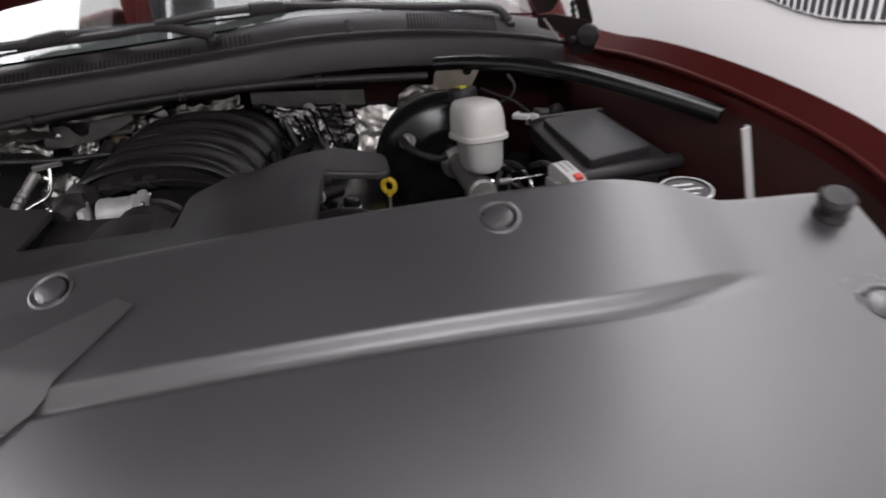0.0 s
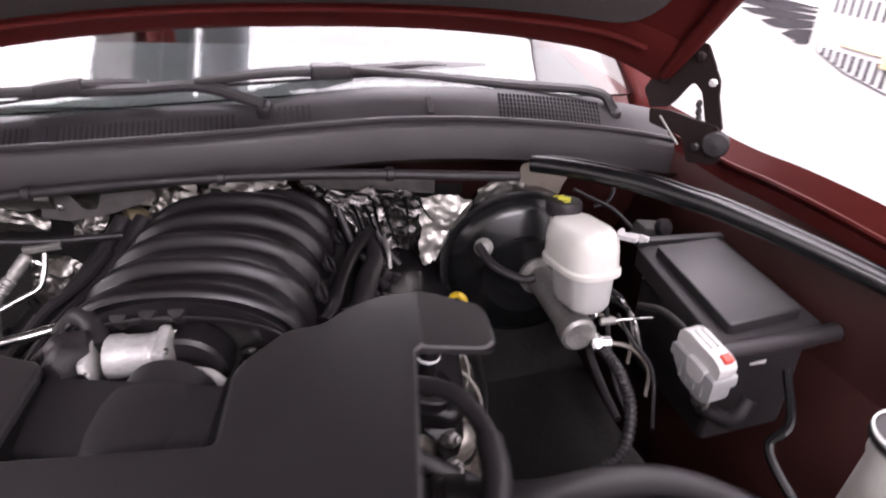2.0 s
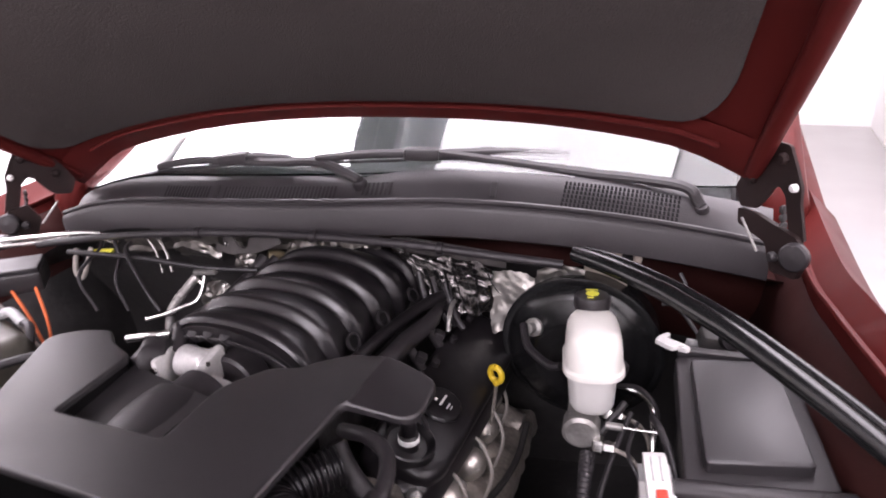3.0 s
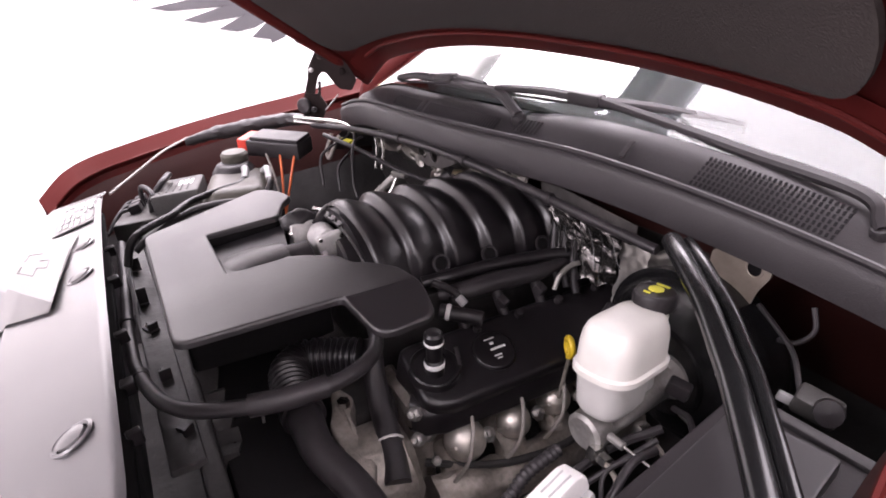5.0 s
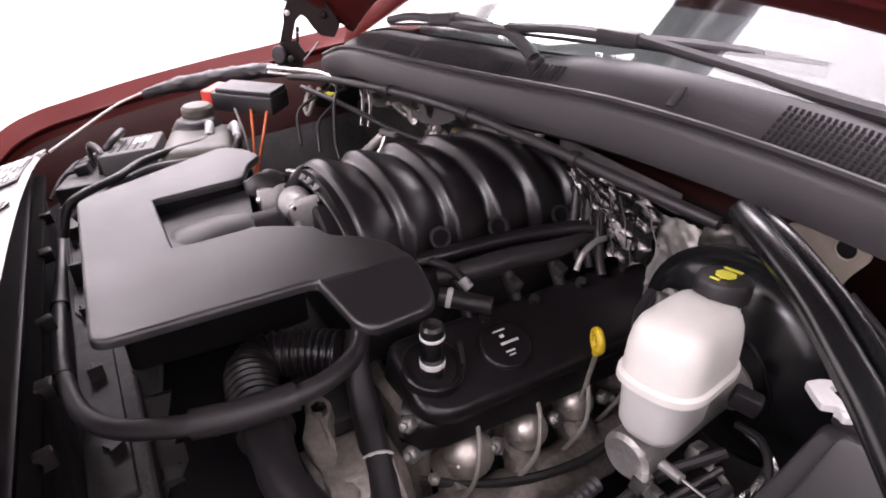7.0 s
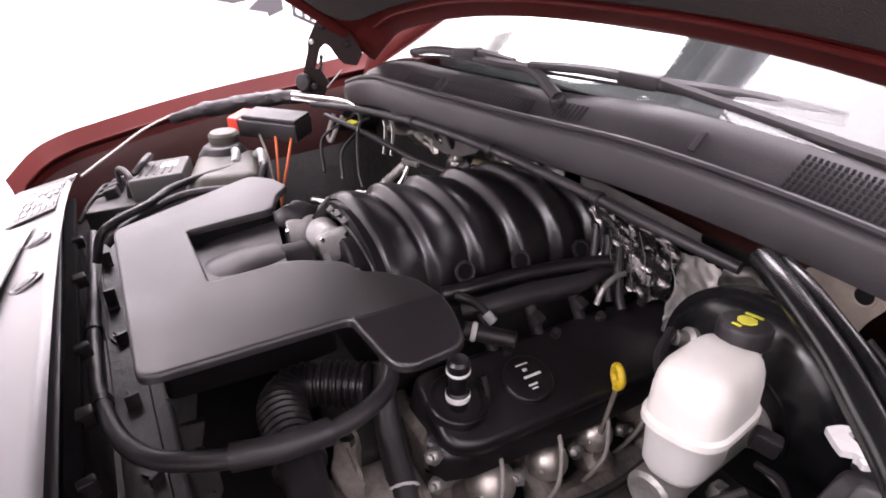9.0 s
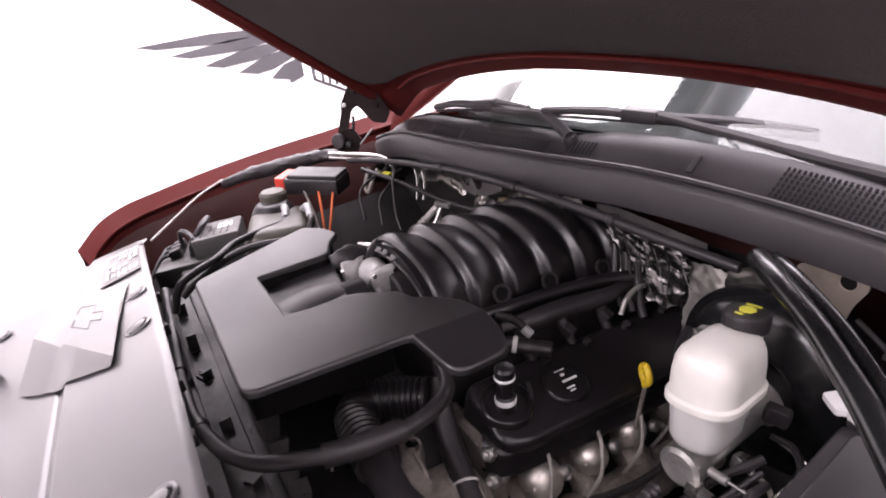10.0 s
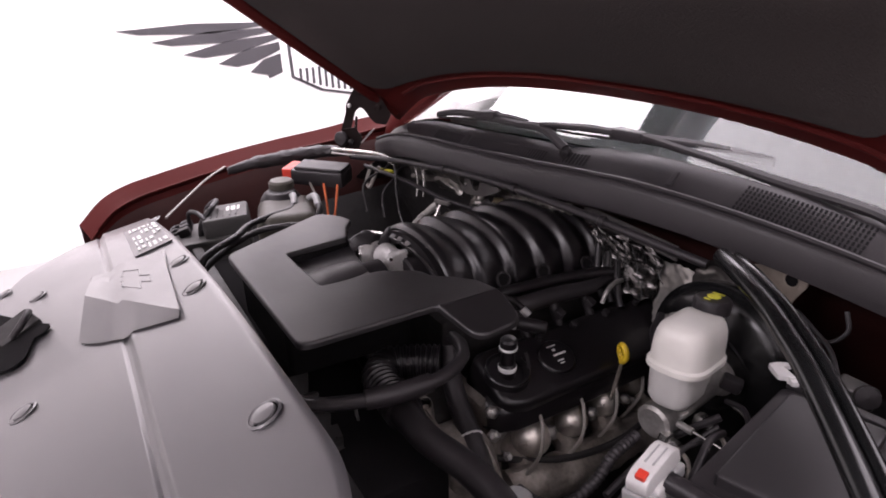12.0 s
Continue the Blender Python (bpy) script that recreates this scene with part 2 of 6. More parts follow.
def tube(pts, r, seg=10, n=8, ribs=0, deep=0.12, closed=True, sag=None):
    """A hose along a smooth line. ribs: rings of a corrugated hose along it; r may change along (a list)."""
    path = curve_points(pts, n)
    if ribs:
        dense = []
        total = ribs * 4
        for i in range(total + 1):
            k = i / total * (len(path) - 1)
            j = min(int(k), len(path) - 2)
            dense.append(path[j].lerp(path[j + 1], k - j))
        path = dense
    bm = bmesh.new()
    rings = []
    prev = None
    for i, p in enumerate(path):
        d = (path[min(i + 1, len(path) - 1)] - path[max(i - 1, 0)]).normalized()
        if prev is None:
            side = d.cross(Vector((0.13, 0.21, 1))).normalized()
        else:
            side = (prev - d * prev.dot(d)).normalized()
        prev = side
        up = d.cross(side)
        s = i / (len(path) - 1)
        if isinstance(r, (list, tuple)):
            k = s * (len(r) - 1)
            j = min(int(k), len(r) - 2)
            ri = r[j] + (r[j + 1] - r[j]) * (k - j)
        else:
            ri = r
        if ribs:
            ri *= 1 + deep * (1 if i % 4 in (0, 1) else -1)
        rings.append([bm.verts.new(p + (side * math.cos(2 * math.pi * q / seg) + up * math.sin(2 * math.pi * q / seg)) * ri) for q in range(seg)])
    for a, b in zip(rings, rings[1:]):
        for q in range(seg):
            bm.faces.new((a[q], a[(q + 1) % seg], b[(q + 1) % seg], b[q]))
    bm.faces.new(rings[0][::-1])
    bm.faces.new(rings[-1])
    bmesh.ops.recalc_face_normals(bm, faces=bm.faces)
    return bm


def loft(sections, closed=False):
    """A skin over rows of points of equal length."""
    bm = bmesh.new()
    rows = [[bm.verts.new(p) for p in s] for s in sections]
    for a, b in zip(rows, rows[1:]):
        n = len(a)
        for i in range(n if closed else n - 1):
            bm.faces.new((a[i], a[(i + 1) % n], b[(i + 1) % n], b[i]))
    bmesh.ops.recalc_face_normals(bm, faces=bm.faces)
    return bm


def thicken(bm, depth):
    """Give a skin real thickness."""
    bmesh.ops.solidify(bm, geom=list(bm.faces), thickness=depth)
    return bm


def crumple(bm, amount, scale, seed=0.0):
    for v in bm.verts:
        d = noise.noise_vector(v.co * scale + Vector((seed, seed * 1.7, 0)))
        v.co += d * amount
    return bm


def aim(a, b):
    """A pose at a whose z axis runs towards b."""
    d = Vector(b) - Vector(a)
    return Matrix.Translation(a) @ d.to_track_quat("Z", "Y").to_matrix().to_4x4()


def rod_between(a, b, r, seg=12, cap=0.0):
    n = (Vector(b) - Vector(a)).length
    c = cap or r * 0.15
    return lathe([(r - c, 0), (r, c), (r, n - c), (r - c, n)], seg, aim(a, b))

# ---- the showroom ----
def wall(name, sx, sy, sz, at, mat, label):
    ob = part(name, block(sx, sy, sz, 0, Matrix.Translation(at)), mat, None, "", False)
    return tagged(ob, label, "wall", kind="structure")


XL, XR, YF, YB = -3.4, 2.0, -5.0, 7.0
wall("floor", XR - XL + 0.4, YB - YF + 0.4, 0.1, ((XL + XR) / 2, (YB + YF) / 2, -0.05), FLOORM, "polished pale grey showroom floor")
wall("ceiling", XR - XL + 0.4, YB - YF + 0.4, 0.1, ((XL + XR) / 2, (YB + YF) / 2, CEIL + 0.05), WALLM, "plain white showroom ceiling")
wall("wall_west", 0.15, YB - YF, CEIL, (XL - 0.075, (YB + YF) / 2, CEIL / 2), WALLM, "brightly lit white wall with a winged emblem")
wall("wall_east", 0.15, YB - YF, CEIL, (XR + 0.075, (YB + YF) / 2, CEIL / 2), WALLM, "brightly lit white wall with a winged emblem")
wall("wall_south", XR - XL + 0.3, 0.15, CEIL, ((XL + XR) / 2, YF - 0.075, CEIL / 2), WALLM, "plain white showroom wall")
wall("wall_north", XR - XL + 0.3, 0.15, CEIL, ((XL + XR) / 2, YB + 0.075, CEIL / 2), WALLM, "plain white showroom wall")


def emblem(x, out, y0, z0, size, flip, high=1.0):
    """A flat winged shield with a plain cross, painted on a side wall; out: which way the wall faces."""
    e = thing("wall_emblem", (x, y0, z0), "charcoal winged shield emblem with a gold cross on the wall", "wall emblem", "wall emblems")

    def flat(name, pts, lift, mat):
        bm = bmesh.new()
        d = 0.004
        a = [bm.verts.new((x + out * (lift + d), y0 + flip * u * size, z0 + w * size * high)) for u, w in pts]
        b = [bm.verts.new((x + out * lift, y0 + flip * u * size, z0 + w * size * high)) for u, w in pts]
        bm.faces.new(a)
        bm.faces.new(b[::-1])
        for i in range(len(a)):
            bm.faces.new((a[i], b[i], b[(i + 1) % len(a)], a[(i + 1) % len(a)]))
        bmesh.ops.recalc_face_normals(bm, faces=bm.faces)
        part(name, bm, mat, e, "", False)

    # feathers on both sides: (tip out, tip height, root height), longest on top
    feathers = ((1.62, 0.213, 0.222, 0.195), (1.44, 0.118, 0.183, 0.146), (1.258, 0.012, 0.128, 0.079), (1.053, -0.078, 0.067, -0.012), (0.852, -0.165, -0.024, -0.195))
    for s in (-1, 1):
        for tip, ht, r1, r0 in feathers:
            root = 0.63
            pts = [(s * tip, ht), (s * (tip - 0.12), ht - 0.035), (s * (root + (tip - root) * 0.45), (ht + r0) / 2 - 0.05), (s * root, r0 + 0.005), (s * root, r1 - 0.01), (s * (root + (tip - root) * 0.55), (ht + r1) / 2 + 0.02)]
            flat("feather", pts, 0.002, DECALG)
    shield = [(-0.54, 0.40), (0.54, 0.40), (0.555, 0.0), (0.55, -0.23), (0.35, -0.36), (0.14, -0.415), (0, -0.43), (-0.14, -0.415), (-0.35, -0.36), (-0.55, -0.23), (-0.555, 0.0)]
    flat("shield_rim", [(u * 1.04, w * 1.05) for u, w in shield], 0.002, DECALG)
    flat("shield", shield, 0.007, DECALW)
    for i in range(23):
        u = -0.506 + i * 0.046
        lowest = -0.405 + 0.17 * (abs(u) / 0.55) ** 2
        for z0_, z1_ in ((lowest, -0.17), (0.20, 0.385)):
            flat("stripe", [(u - 0.010, z0_), (u + 0.010, z0_), (u + 0.010, z1_), (u - 0.010, z1_)], 0.012, DECALG)
    bow = [(-0.46, -0.10), (-0.14, -0.10), (-0.14, -0.20), (0.16, -0.20), (0.16, -0.10), (0.40, -0.10), (0.46, 0.10), (0.14, 0.10), (0.14, 0.20), (-0.16, 0.20), (-0.16, 0.10), (-0.40, 0.10)]
    flat("cross_rim", [(u * 1.04, w * 1.07) for u, w in bow], 0.017, GREYPL)
    flat("cross", bow, 0.022, DECALY)
    flat("cross_band", [(-0.12, -0.185), (0.13, -0.185), (0.13, 0.185), (-0.12, 0.185)], 0.027, DECALO)
    return e


emblem(XL, 1, 1.92, 1.17, 1.0, -1, 0.82)
emblem(XR, -1, 1.77, 1.17, 0.95, 1, 0.36)

# unseen strip and duct, added so the windshield mirrors a dark and pale band
glazed_strip = thing("mirrored_strip", (-0.335, 1.6, 2.1), "dark glazed strip added overhead for the windshield to mirror", "ceiling fitting")
part("frame", block(0.18, 1.5, 0.03, 0.004, pose(-0.335, 1.60, 2.115)), GREYPL, glazed_strip)
for k in range(3):
    for q in (-0.042, 0.042):
        part("pane", block(0.074, 0.46, 0.01, 0.002, pose(-0.335 + q, 1.10 + k * 0.5, 2.097)), DARKGL, glazed_strip)
airduct = thing("mirrored_duct", (-0.165, 1.6, 2.1), "pale round duct added overhead for the windshield to mirror", "ventilation duct")
part("duct_pipe", rod_between((-0.165, 0.85, 2.17), (-0.165, 2.35, 2.17), 0.075, 20), BLUEW, airduct)
for ry in (1.0, 2.2):
    part("hanger", rod_between((-0.165, ry, 2.24), (-0.165, ry, CEIL), 0.005, 8), GREYPL, airduct)
    part("hanger", rod_between((-0.335, ry, 2.13), (-0.335, ry, CEIL), 0.005, 8), GREYPL, glazed_strip)

# ---- radiator cover at the front ----
def cover_z(x, y):
    k = 0.36 if x > 0.1 else max(0.18, 0.36 - (0.1 - x) * 0.30)
    return 1.147 + 0.121 * x - 0.094 * x * x + k * (y - 0.08)


cover = thing("radiator_cover", (0, 0, 1.1), "black grained plastic radiator cover across the nose", "radiator cover")


def sheet(x0, x1, y0, y1, zf, nx, ny, front=None, rear=None, thick=0.004):
    secs = []
    for i in range(nx + 1):
        x = x0 + (x1 - x0) * i / nx
        a = front(x) if front else y0
        b = rear(x) if rear else y1
        secs.append([(x, a + (b - a) * j / ny, zf(x, a + (b - a) * j / ny)) for j in range(ny + 1)])
    return thicken(loft(secs), thick)


def bulge(x):
    """How far the rear strip is raised at x: full in the middle, rounded off at its ends."""
    s = min(1.0, max(0.0, (0.70 - x) / 0.10))
    return 0.008 * math.sqrt(max(0.0, 1 - (1 - s) ** 2))


def crease_y(x):
    """Where the step runs along the cover."""
    return -0.056 + 0.014 * max(0.0, min(1.0, (x - 0.56) / 0.14)) ** 2


def cover_full(x, y):
    """The cover's skin with its raised rear strip and the step along it."""
    c = crease_y(x)
    k = max(0.0, min(1.0, (y - c - 0.002) / 0.008))
    k = k * k * (3 - 2 * k)
    roll = max(0.0, (y - cover_rear(x) + 0.012)) / 0.012
    drop = -0.016 * max(0.0, 1 - abs(y - c + 0.002) / 0.006) * 0.22 * max(0.0, min(1.0, (0.70 - x) / 0.08))
    return cover_z(x, y) + bulge(x) * k - 0.006 * roll * roll + drop


def cover_rear(x):
    return 0.083 + 0.012 * x if x < 0.60 else 0.090 - 0.035 * min(1, ((x - 0.60) / 0.12)) ** 2


def cover_front(x):
    return -0.30 + 0.42 * max(0.0, abs(x) - 0.12) ** 1.7 if x < 0 else -0.34


skin = []
for i in range(91):
    x = -0.74 + 1.58 * i / 90
    fy, ry = cover_front(x), cover_rear(x)
    c = crease_y(x)
    ys = [fy + (c - 0.013 - fy) * j / 24 for j in range(24)] if fy < -0.09 else []
    ys += [c - 0.012 + 0.024 * j / 20 for j in range(20)] + [c + 0.012 + (ry - 0.026 - c) * j / 24 for j in range(24)] + [ry - 0.014 + 0.014 * j / 6 for j in range(7)]
    skin.append([(x, y, cover_full(x, y)) for y in sorted(ys)])
part("skin", thicken(loft(skin), 0.004), COVER, cover)
# raised pad with an embossed cross outline: flush at its rear, proud at its front corner
PAD = (((-0.240, -0.085), 0.001), ((-0.170, 0.040), 0.001), ((0.172, 0.020), 0.004), ((-0.075, -0.100), 0.024))


def pad_at(u, v, lift=0.0):
    """A place on the pad; u runs to its proud end, v from front to rear."""
    (a, ha), (b, hb), (c, hc), (d, hd) = PAD
    w = ((1 - u) * (1 - v), (1 - u) * v, u * v, u * (1 - v))
    x = sum(k * p[0] for k, p in zip(w, (a, b, c, d)))
    y = sum(k * p[1] for k, p in zip(w, (a, b, c, d)))
    return Vector((x, y, cover_full(x, y) + 0.0045 + sum(k * h for k, h in zip(w, (ha, hb, hc, hd))) + lift))


def cover_at(x, y, lift):
    return Vector((x, y, cover_full(x, y) + lift))


part("pad", loft([[pad_at(u / 12, v / 8) for v in range(9)] for u in range(13)]), COVER, cover, "raised plain pad")
def pad_foot(v):
    """The foot of the slope on the cover, swinging round to the rear corner."""
    return cover_at(0.045 + 0.142 * v ** 0.75, -0.120 + 0.135 * v, 0.0035)


part("pad_slope", loft([[pad_at(1, v / 16) for v in range(17)], [pad_foot(v / 16) for v in range(17)]]), COVER, cover)
part("pad_side", loft([[pad_at(u / 12, 0) for u in range(13)], [cover_at(-0.242 + 0.287 * u / 12, -0.089 - 0.031 * u / 12, 0.0035) for u in range(13)]]), COVER, cover)
part("pad_rear", loft([[pad_at(u / 12, 1) for u in range(13)], [cover_at(-0.172 + 0.359 * u / 12, 0.045 - 0.030 * u / 12, 0.0035) for u in range(13)]]), COVER, cover)
cross = [(-0.09, -0.012), (-0.03, -0.012), (-0.03, -0.026), (0.02, -0.026), (0.02, -0.012), (0.07, -0.012), (0.082, 0.012), (0.03, 0.012), (0.03, 0.026), (-0.02, 0.026), (-0.02, 0.012), (-0.078, 0.012)]
for i in range(12):
    (ax, ay), (bx, by) = cross[i], cross[(i + 1) % 12]
    part("emboss", rod_between(pad_at(0.52 + ax * 2.6, 0.55 + ay * 9), pad_at(0.52 + bx * 2.6, 0.55 + by * 9), 0.0013, 6), COVER, cover)


def clip_fastener(x, y, r=0.014):
    """A round push fastener in a dished ring."""
    z = cover_full(x, y)
    up = Vector((-0.12, -0.45, 1)).normalized()
    base = Vector((x, y, z - 0.001))
    m = aim(base, base + up)
    f = part("push_fastener", lathe([(r * 1.45, 0), (r * 1.5, 0.002), (r * 1.3, 0.0035), (r * 1.12, 0.0005), (r * 1.0, 0.0005), (r * 0.95, 0.004), (r * 0.6, 0.0055), (0.001, 0.006)], 24, m), COVER, cover)
    part("ring_gap", lathe([(r * 1.13, 0.0008), (r * 1.13, 0.0016), (r * 1.0, 0.0016), (r * 1.0, 0.0008)], 24, m), SLOT, f)


for fx, fy in ((0.508, 0.050), (0.104, 0.053), (-0.058, 0.054), (-0.60, 0.068), (0.166, -0.198), (-0.288, -0.188), (-0.405, -0.255), (0.795, -0.078)):
    clip_fastener(fx, fy)
# rubber stop on the corner of the cover
stop = thing("rubber_stop", cover_at(0.808, 0.020, 0), "black rubber hood stop screwed into the cover", "rubber stop")
STOPM = pose(0.808, 0.020, cover_full(0.808, 0.020), 20, -6, 0) @ Matrix.Scale(0.8, 4)
part("stem", lathe([(0.019, 0), (0.020, 0.004), (0.014, 0.007), (0.013, 0.016), (0.018, 0.018)], 24, STOPM), BLACK, stop)
part("head", lathe([(0.013, 0.016), (0.019, 0.018), (0.020, 0.026), (0.016, 0.031), (0.006, 0.032), (0.001, 0.030)], 24, STOPM), RUBBER, stop)
# glossy label with small printed lines, and the latch opening with its hook
def on_cover(x, y, w, d, lift, name, mat, label):
    part(name, slab([(x, y), (x + w, y), (x + w, y + d), (x, y + d)], lambda a, b: cover_full(a, b) + lift, 0.002, 0), mat, cover, label)


on_cover(-0.535, -0.005, 0.315, 0.072, 0.0045, "notice_label", LABELM, "glossy clear label")
for i in range(5):
    for j in range(3):
        if (i + j) % 4 != 3:
            on_cover(-0.522 + i * 0.060, 0.056 - j * 0.021, 0.044 - 0.009 * ((i + 2 * j) % 3), 0.007, 0.0058, "printed_bar", INK, "white printed notice")
            on_cover(-0.522 + i * 0.060, 0.047 - j * 0.021, 0.030 + 0.007 * ((i + j) % 3), 0.004, 0.0058, "printed_bar", INK, "white printed notice")
gap = fillet([(-0.30, -0.27), (-0.19, -0.215), (-0.125, -0.185), (-0.085, -0.160), (-0.062, -0.168), (-0.060, -0.186), (0.0, -0.198), (0.012, -0.215), (-0.002, -0.245), (-0.05, -0.27), (-0.26, -0.31)], 0.006)
latch = thing("hood_latch", (-0.15, -0.22, 1.0), "black steel hood latch in its opening in the cover", "hood latch")
# flat near-black patch, the shade inside the opening as colour
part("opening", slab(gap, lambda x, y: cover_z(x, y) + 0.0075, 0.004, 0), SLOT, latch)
part("latch_plate", block(0.05, 0.07, 0.012, 0.003, pose(-0.13, -0.215, cover_z(-0.13, -0.215) + 0.012, 20, 8, 25)), DARK, latch)
part("hook", tube([(-0.15, -0.20, cover_z(-0.15, -0.2) + 0.01), (-0.13, -0.19, cover_z(-0.15, -0.2) + 0.035), (-0.10, -0.20, cover_z(-0.15, -0.2) + 0.03), (-0.10, -0.22, cover_z(-0.15, -0.2) + 0.008)], 0.006), BLACK, latch)
# nose under the cover, grille and bumper
nose = thing("front_end", (0, -0.3, 0.5), "burgundy truck front end below the radiator cover", "truck front")
part("radiator_support", block(1.5, 0.06, 0.30, 0.01, pose(0.05, 0.015, 0.85)), BLACK, nose)
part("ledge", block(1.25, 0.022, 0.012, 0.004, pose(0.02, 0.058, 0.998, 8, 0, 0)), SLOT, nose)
for k, bx in enumerate((-0.36, -0.20, 0.02, 0.17, 0.29)):
    part("clip", block(0.014 + 0.006 * (k % 2), 0.020, 0.022, 0.003, pose(bx, 0.072, 1.0, 5, 0, 9 * (k % 3))), BLACK, nose)
part("grille", block(1.3, 0.08, 0.35, 0.02, pose(0.05, -0.36, 0.80)), BLACK, nose)
part("bumper", block(1.75, 0.16, 0.22, 0.05, pose(0.05, -0.40, 0.5)), PAINT, nose)
washer = thing("washer_filler", (0.776, 0.235, 0.9), "white washer fluid neck with a dark printed cap", "fluid filler")
WM = pose(0.782, 0.243, 1.092, 6, 0, 0) @ Matrix.Diagonal((0.82, 0.82, 1, 1))
part("neck", lathe([(0.040, -0.22), (0.030, -0.12), (0.029, -0.03), (0.033, -0.02), (0.033, -0.004), (0.030, 0.0)], 28, WM), WHITE, washer)
cap_disc = part("cap", lathe([(0.036, -0.004), (0.040, 0.0), (0.040, 0.008), (0.037, 0.011), (0.034, 0.009), (0.001, 0.009)], 32, WM), BLACK, washer, "dark cap with a pale rim")
part("rim", lathe([(0.0392, 0.0070), (0.0403, 0.009), (0.0398, 0.0112), (0.0375, 0.0116), (0.0366, 0.0105), (0.0364, 0.0080)], 32, WM), INK, cap_disc, "pale rim")
for i, w in enumerate((0.026, 0.040, 0.034)):
    part("printed_bar", block(w, 0.004, 0.0008, 0, WM @ pose(0.004 * (i % 2), -0.015 + i * 0.015, 0.0095)), INK, cap_disc, "pale printed lines")
strip = thing("support_strip", (0.985, 0.35, 0.80), "pale grey flat metal strip beside the inner apron", "metal strip")
STM = pose(0.947, 0.35, 0.978, 0, -12, 0)
part("strip", block(0.011, 0.004, 0.345, 0.001, STM @ pose(0, 0, -0.010)), PALE, strip)
part("fold", block(0.003, 0.012, 0.345, 0.001, STM @ pose(0.006, 0.005, -0.010)), GREYPL, strip)

# ---- air intake box over the engine front ----
def box_z(x, y):
    """The lid is nearly level; its rear tab slopes down to the driver side."""
    return 1.12 + 0.04 * x - 0.24 * max(0.0, x - 0.33)


airbox = thing("air_intake_box", (0.15, 0.3, 1.1), "black plastic air intake box with a sunken duct", "air intake box")
o = [(-0.100, 0.143), (0.322, 0.145), (0.324, 0.360), (0.414, 0.376), (0.408, 0.460), (0.345, 0.472), (0.280, 0.462), (0.240, 0.432), (0.226, 0.412), (0.188, 0.404), (0.145, 0.345), (0.151, 0.242), (-0.032, 0.240), (-0.045, 0.370), (-0.105, 0.392), (-0.142, 0.420), (-0.195, 0.408), (-0.235, 0.375)]
radii = [0.02, 0.022, 0.010, 0.025, 0.02, 0.02, 0.012, 0.01, 0.012, 0.014, 0.02, 0.006, 0.006, 0.012, 0.012, 0.012, 0.02, 0.02]
part("shell", slab(fillet(o, radii, 5), box_z, 0.0105, 0.0045, seg=3, fold=0.33), BOX, airbox)
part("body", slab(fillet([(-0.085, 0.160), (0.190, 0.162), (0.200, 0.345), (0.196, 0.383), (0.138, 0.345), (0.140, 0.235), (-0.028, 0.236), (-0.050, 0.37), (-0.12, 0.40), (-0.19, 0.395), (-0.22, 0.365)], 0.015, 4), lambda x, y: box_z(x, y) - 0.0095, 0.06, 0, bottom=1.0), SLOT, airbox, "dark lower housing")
rec = fillet([(-0.036, 0.234), (0.156, 0.236), (0.150, 0.340), (0.0, 0.365), (-0.05, 0.375)], 0.004)
part("duct_floor", slab(rec, lambda x, y: box_z(x, y) - 0.022 - 0.05 * max(0.0, 0.30 - y), 0.03, 0.0), BOX, airbox)
part("duct", loft([[(0.066 + 0.058 * math.cos(a), y, box_z(0.06, 0.30) - 0.044 - h + 0.028 * math.sin(a) ** 0.8) for a in [math.pi * k / 20 for k in range(21)]] for y, h in ((0.243, 0.010), (0.26, 0.004), (0.29, 0.001), (0.325, 0.0), (0.350, 0.002))]), BOX, airbox, "round duct hump")
part("throat", loft([[(0.063 + 0.050 * math.cos(a), y, 1.052 + 0.050 * math.sin(a)) for a in [2 * math.pi * k / 24 for k in range(25)]] for y in (0.345, 0.355, 0.37, 0.39)]), RUBBER, airbox, "dark rubber throat")

# ---- intake manifold ----
manifold = thing("intake_manifold", (0.06, 0.65, 1.05), "black ribbed plastic intake manifold on the engine", "intake manifold")
secs = []
for i in range(141):
    y = 0.462 + 0.375 * i / 140
    s = (y - 0.452) / 0.068
    fr = s - math.floor(s)
    rib = (3 - 2 * fr / 0.24) * (fr / 0.24) ** 2 if fr < 0.24 else 1 - ((fr - 0.24) / 0.76) ** 1.7
    edge = min(1.0, (y - 0.458) / 0.02, (0.845 - y) / 0.05)
    ring = []
    cx = 0.055 + 0.03 * (y - 0.46)
    for k in range(33):
        a = math.pi * (-0.06 + 1.12 * k / 32)
        fade = max(0.0, math.sin(a)) ** 0.4 if 0 < a < math.pi else 0.0
        h = (0.093 + 0.016 * rib * (0.45 + 0.55 * fade)) * (0.93 + 0.07 * edge) - 0.02 * max(0, (y - 0.70) / 0.14) ** 2
        w = 0.134 + 0.013 * rib
        ca, sa = math.cos(a), math.sin(a)
        ring.append((cx + w * (abs(ca) ** 0.85) * (1 if ca > 0 else -1), y, 1.036 + h * (abs(sa) ** 0.8) * (1 if sa > 0 else -1)))
    secs.append(ring)
part("runner_body", loft(secs), MANIFOLD, manifold, crease=100)
arch = [[(0.055 + (w) * math.cos(math.pi * k / 28), y, 1.030 + hh * math.sin(math.pi * k / 28) ** 0.8) for k in range(29)] for w, hh, y in ((0.140, 0.104, 0.468), (0.140, 0.104, 0.452), (0.120, 0.078, 0.452), (0.120, 0.078, 0.475))]
part("front_flange", loft(arch), MANIFOLD, manifold)
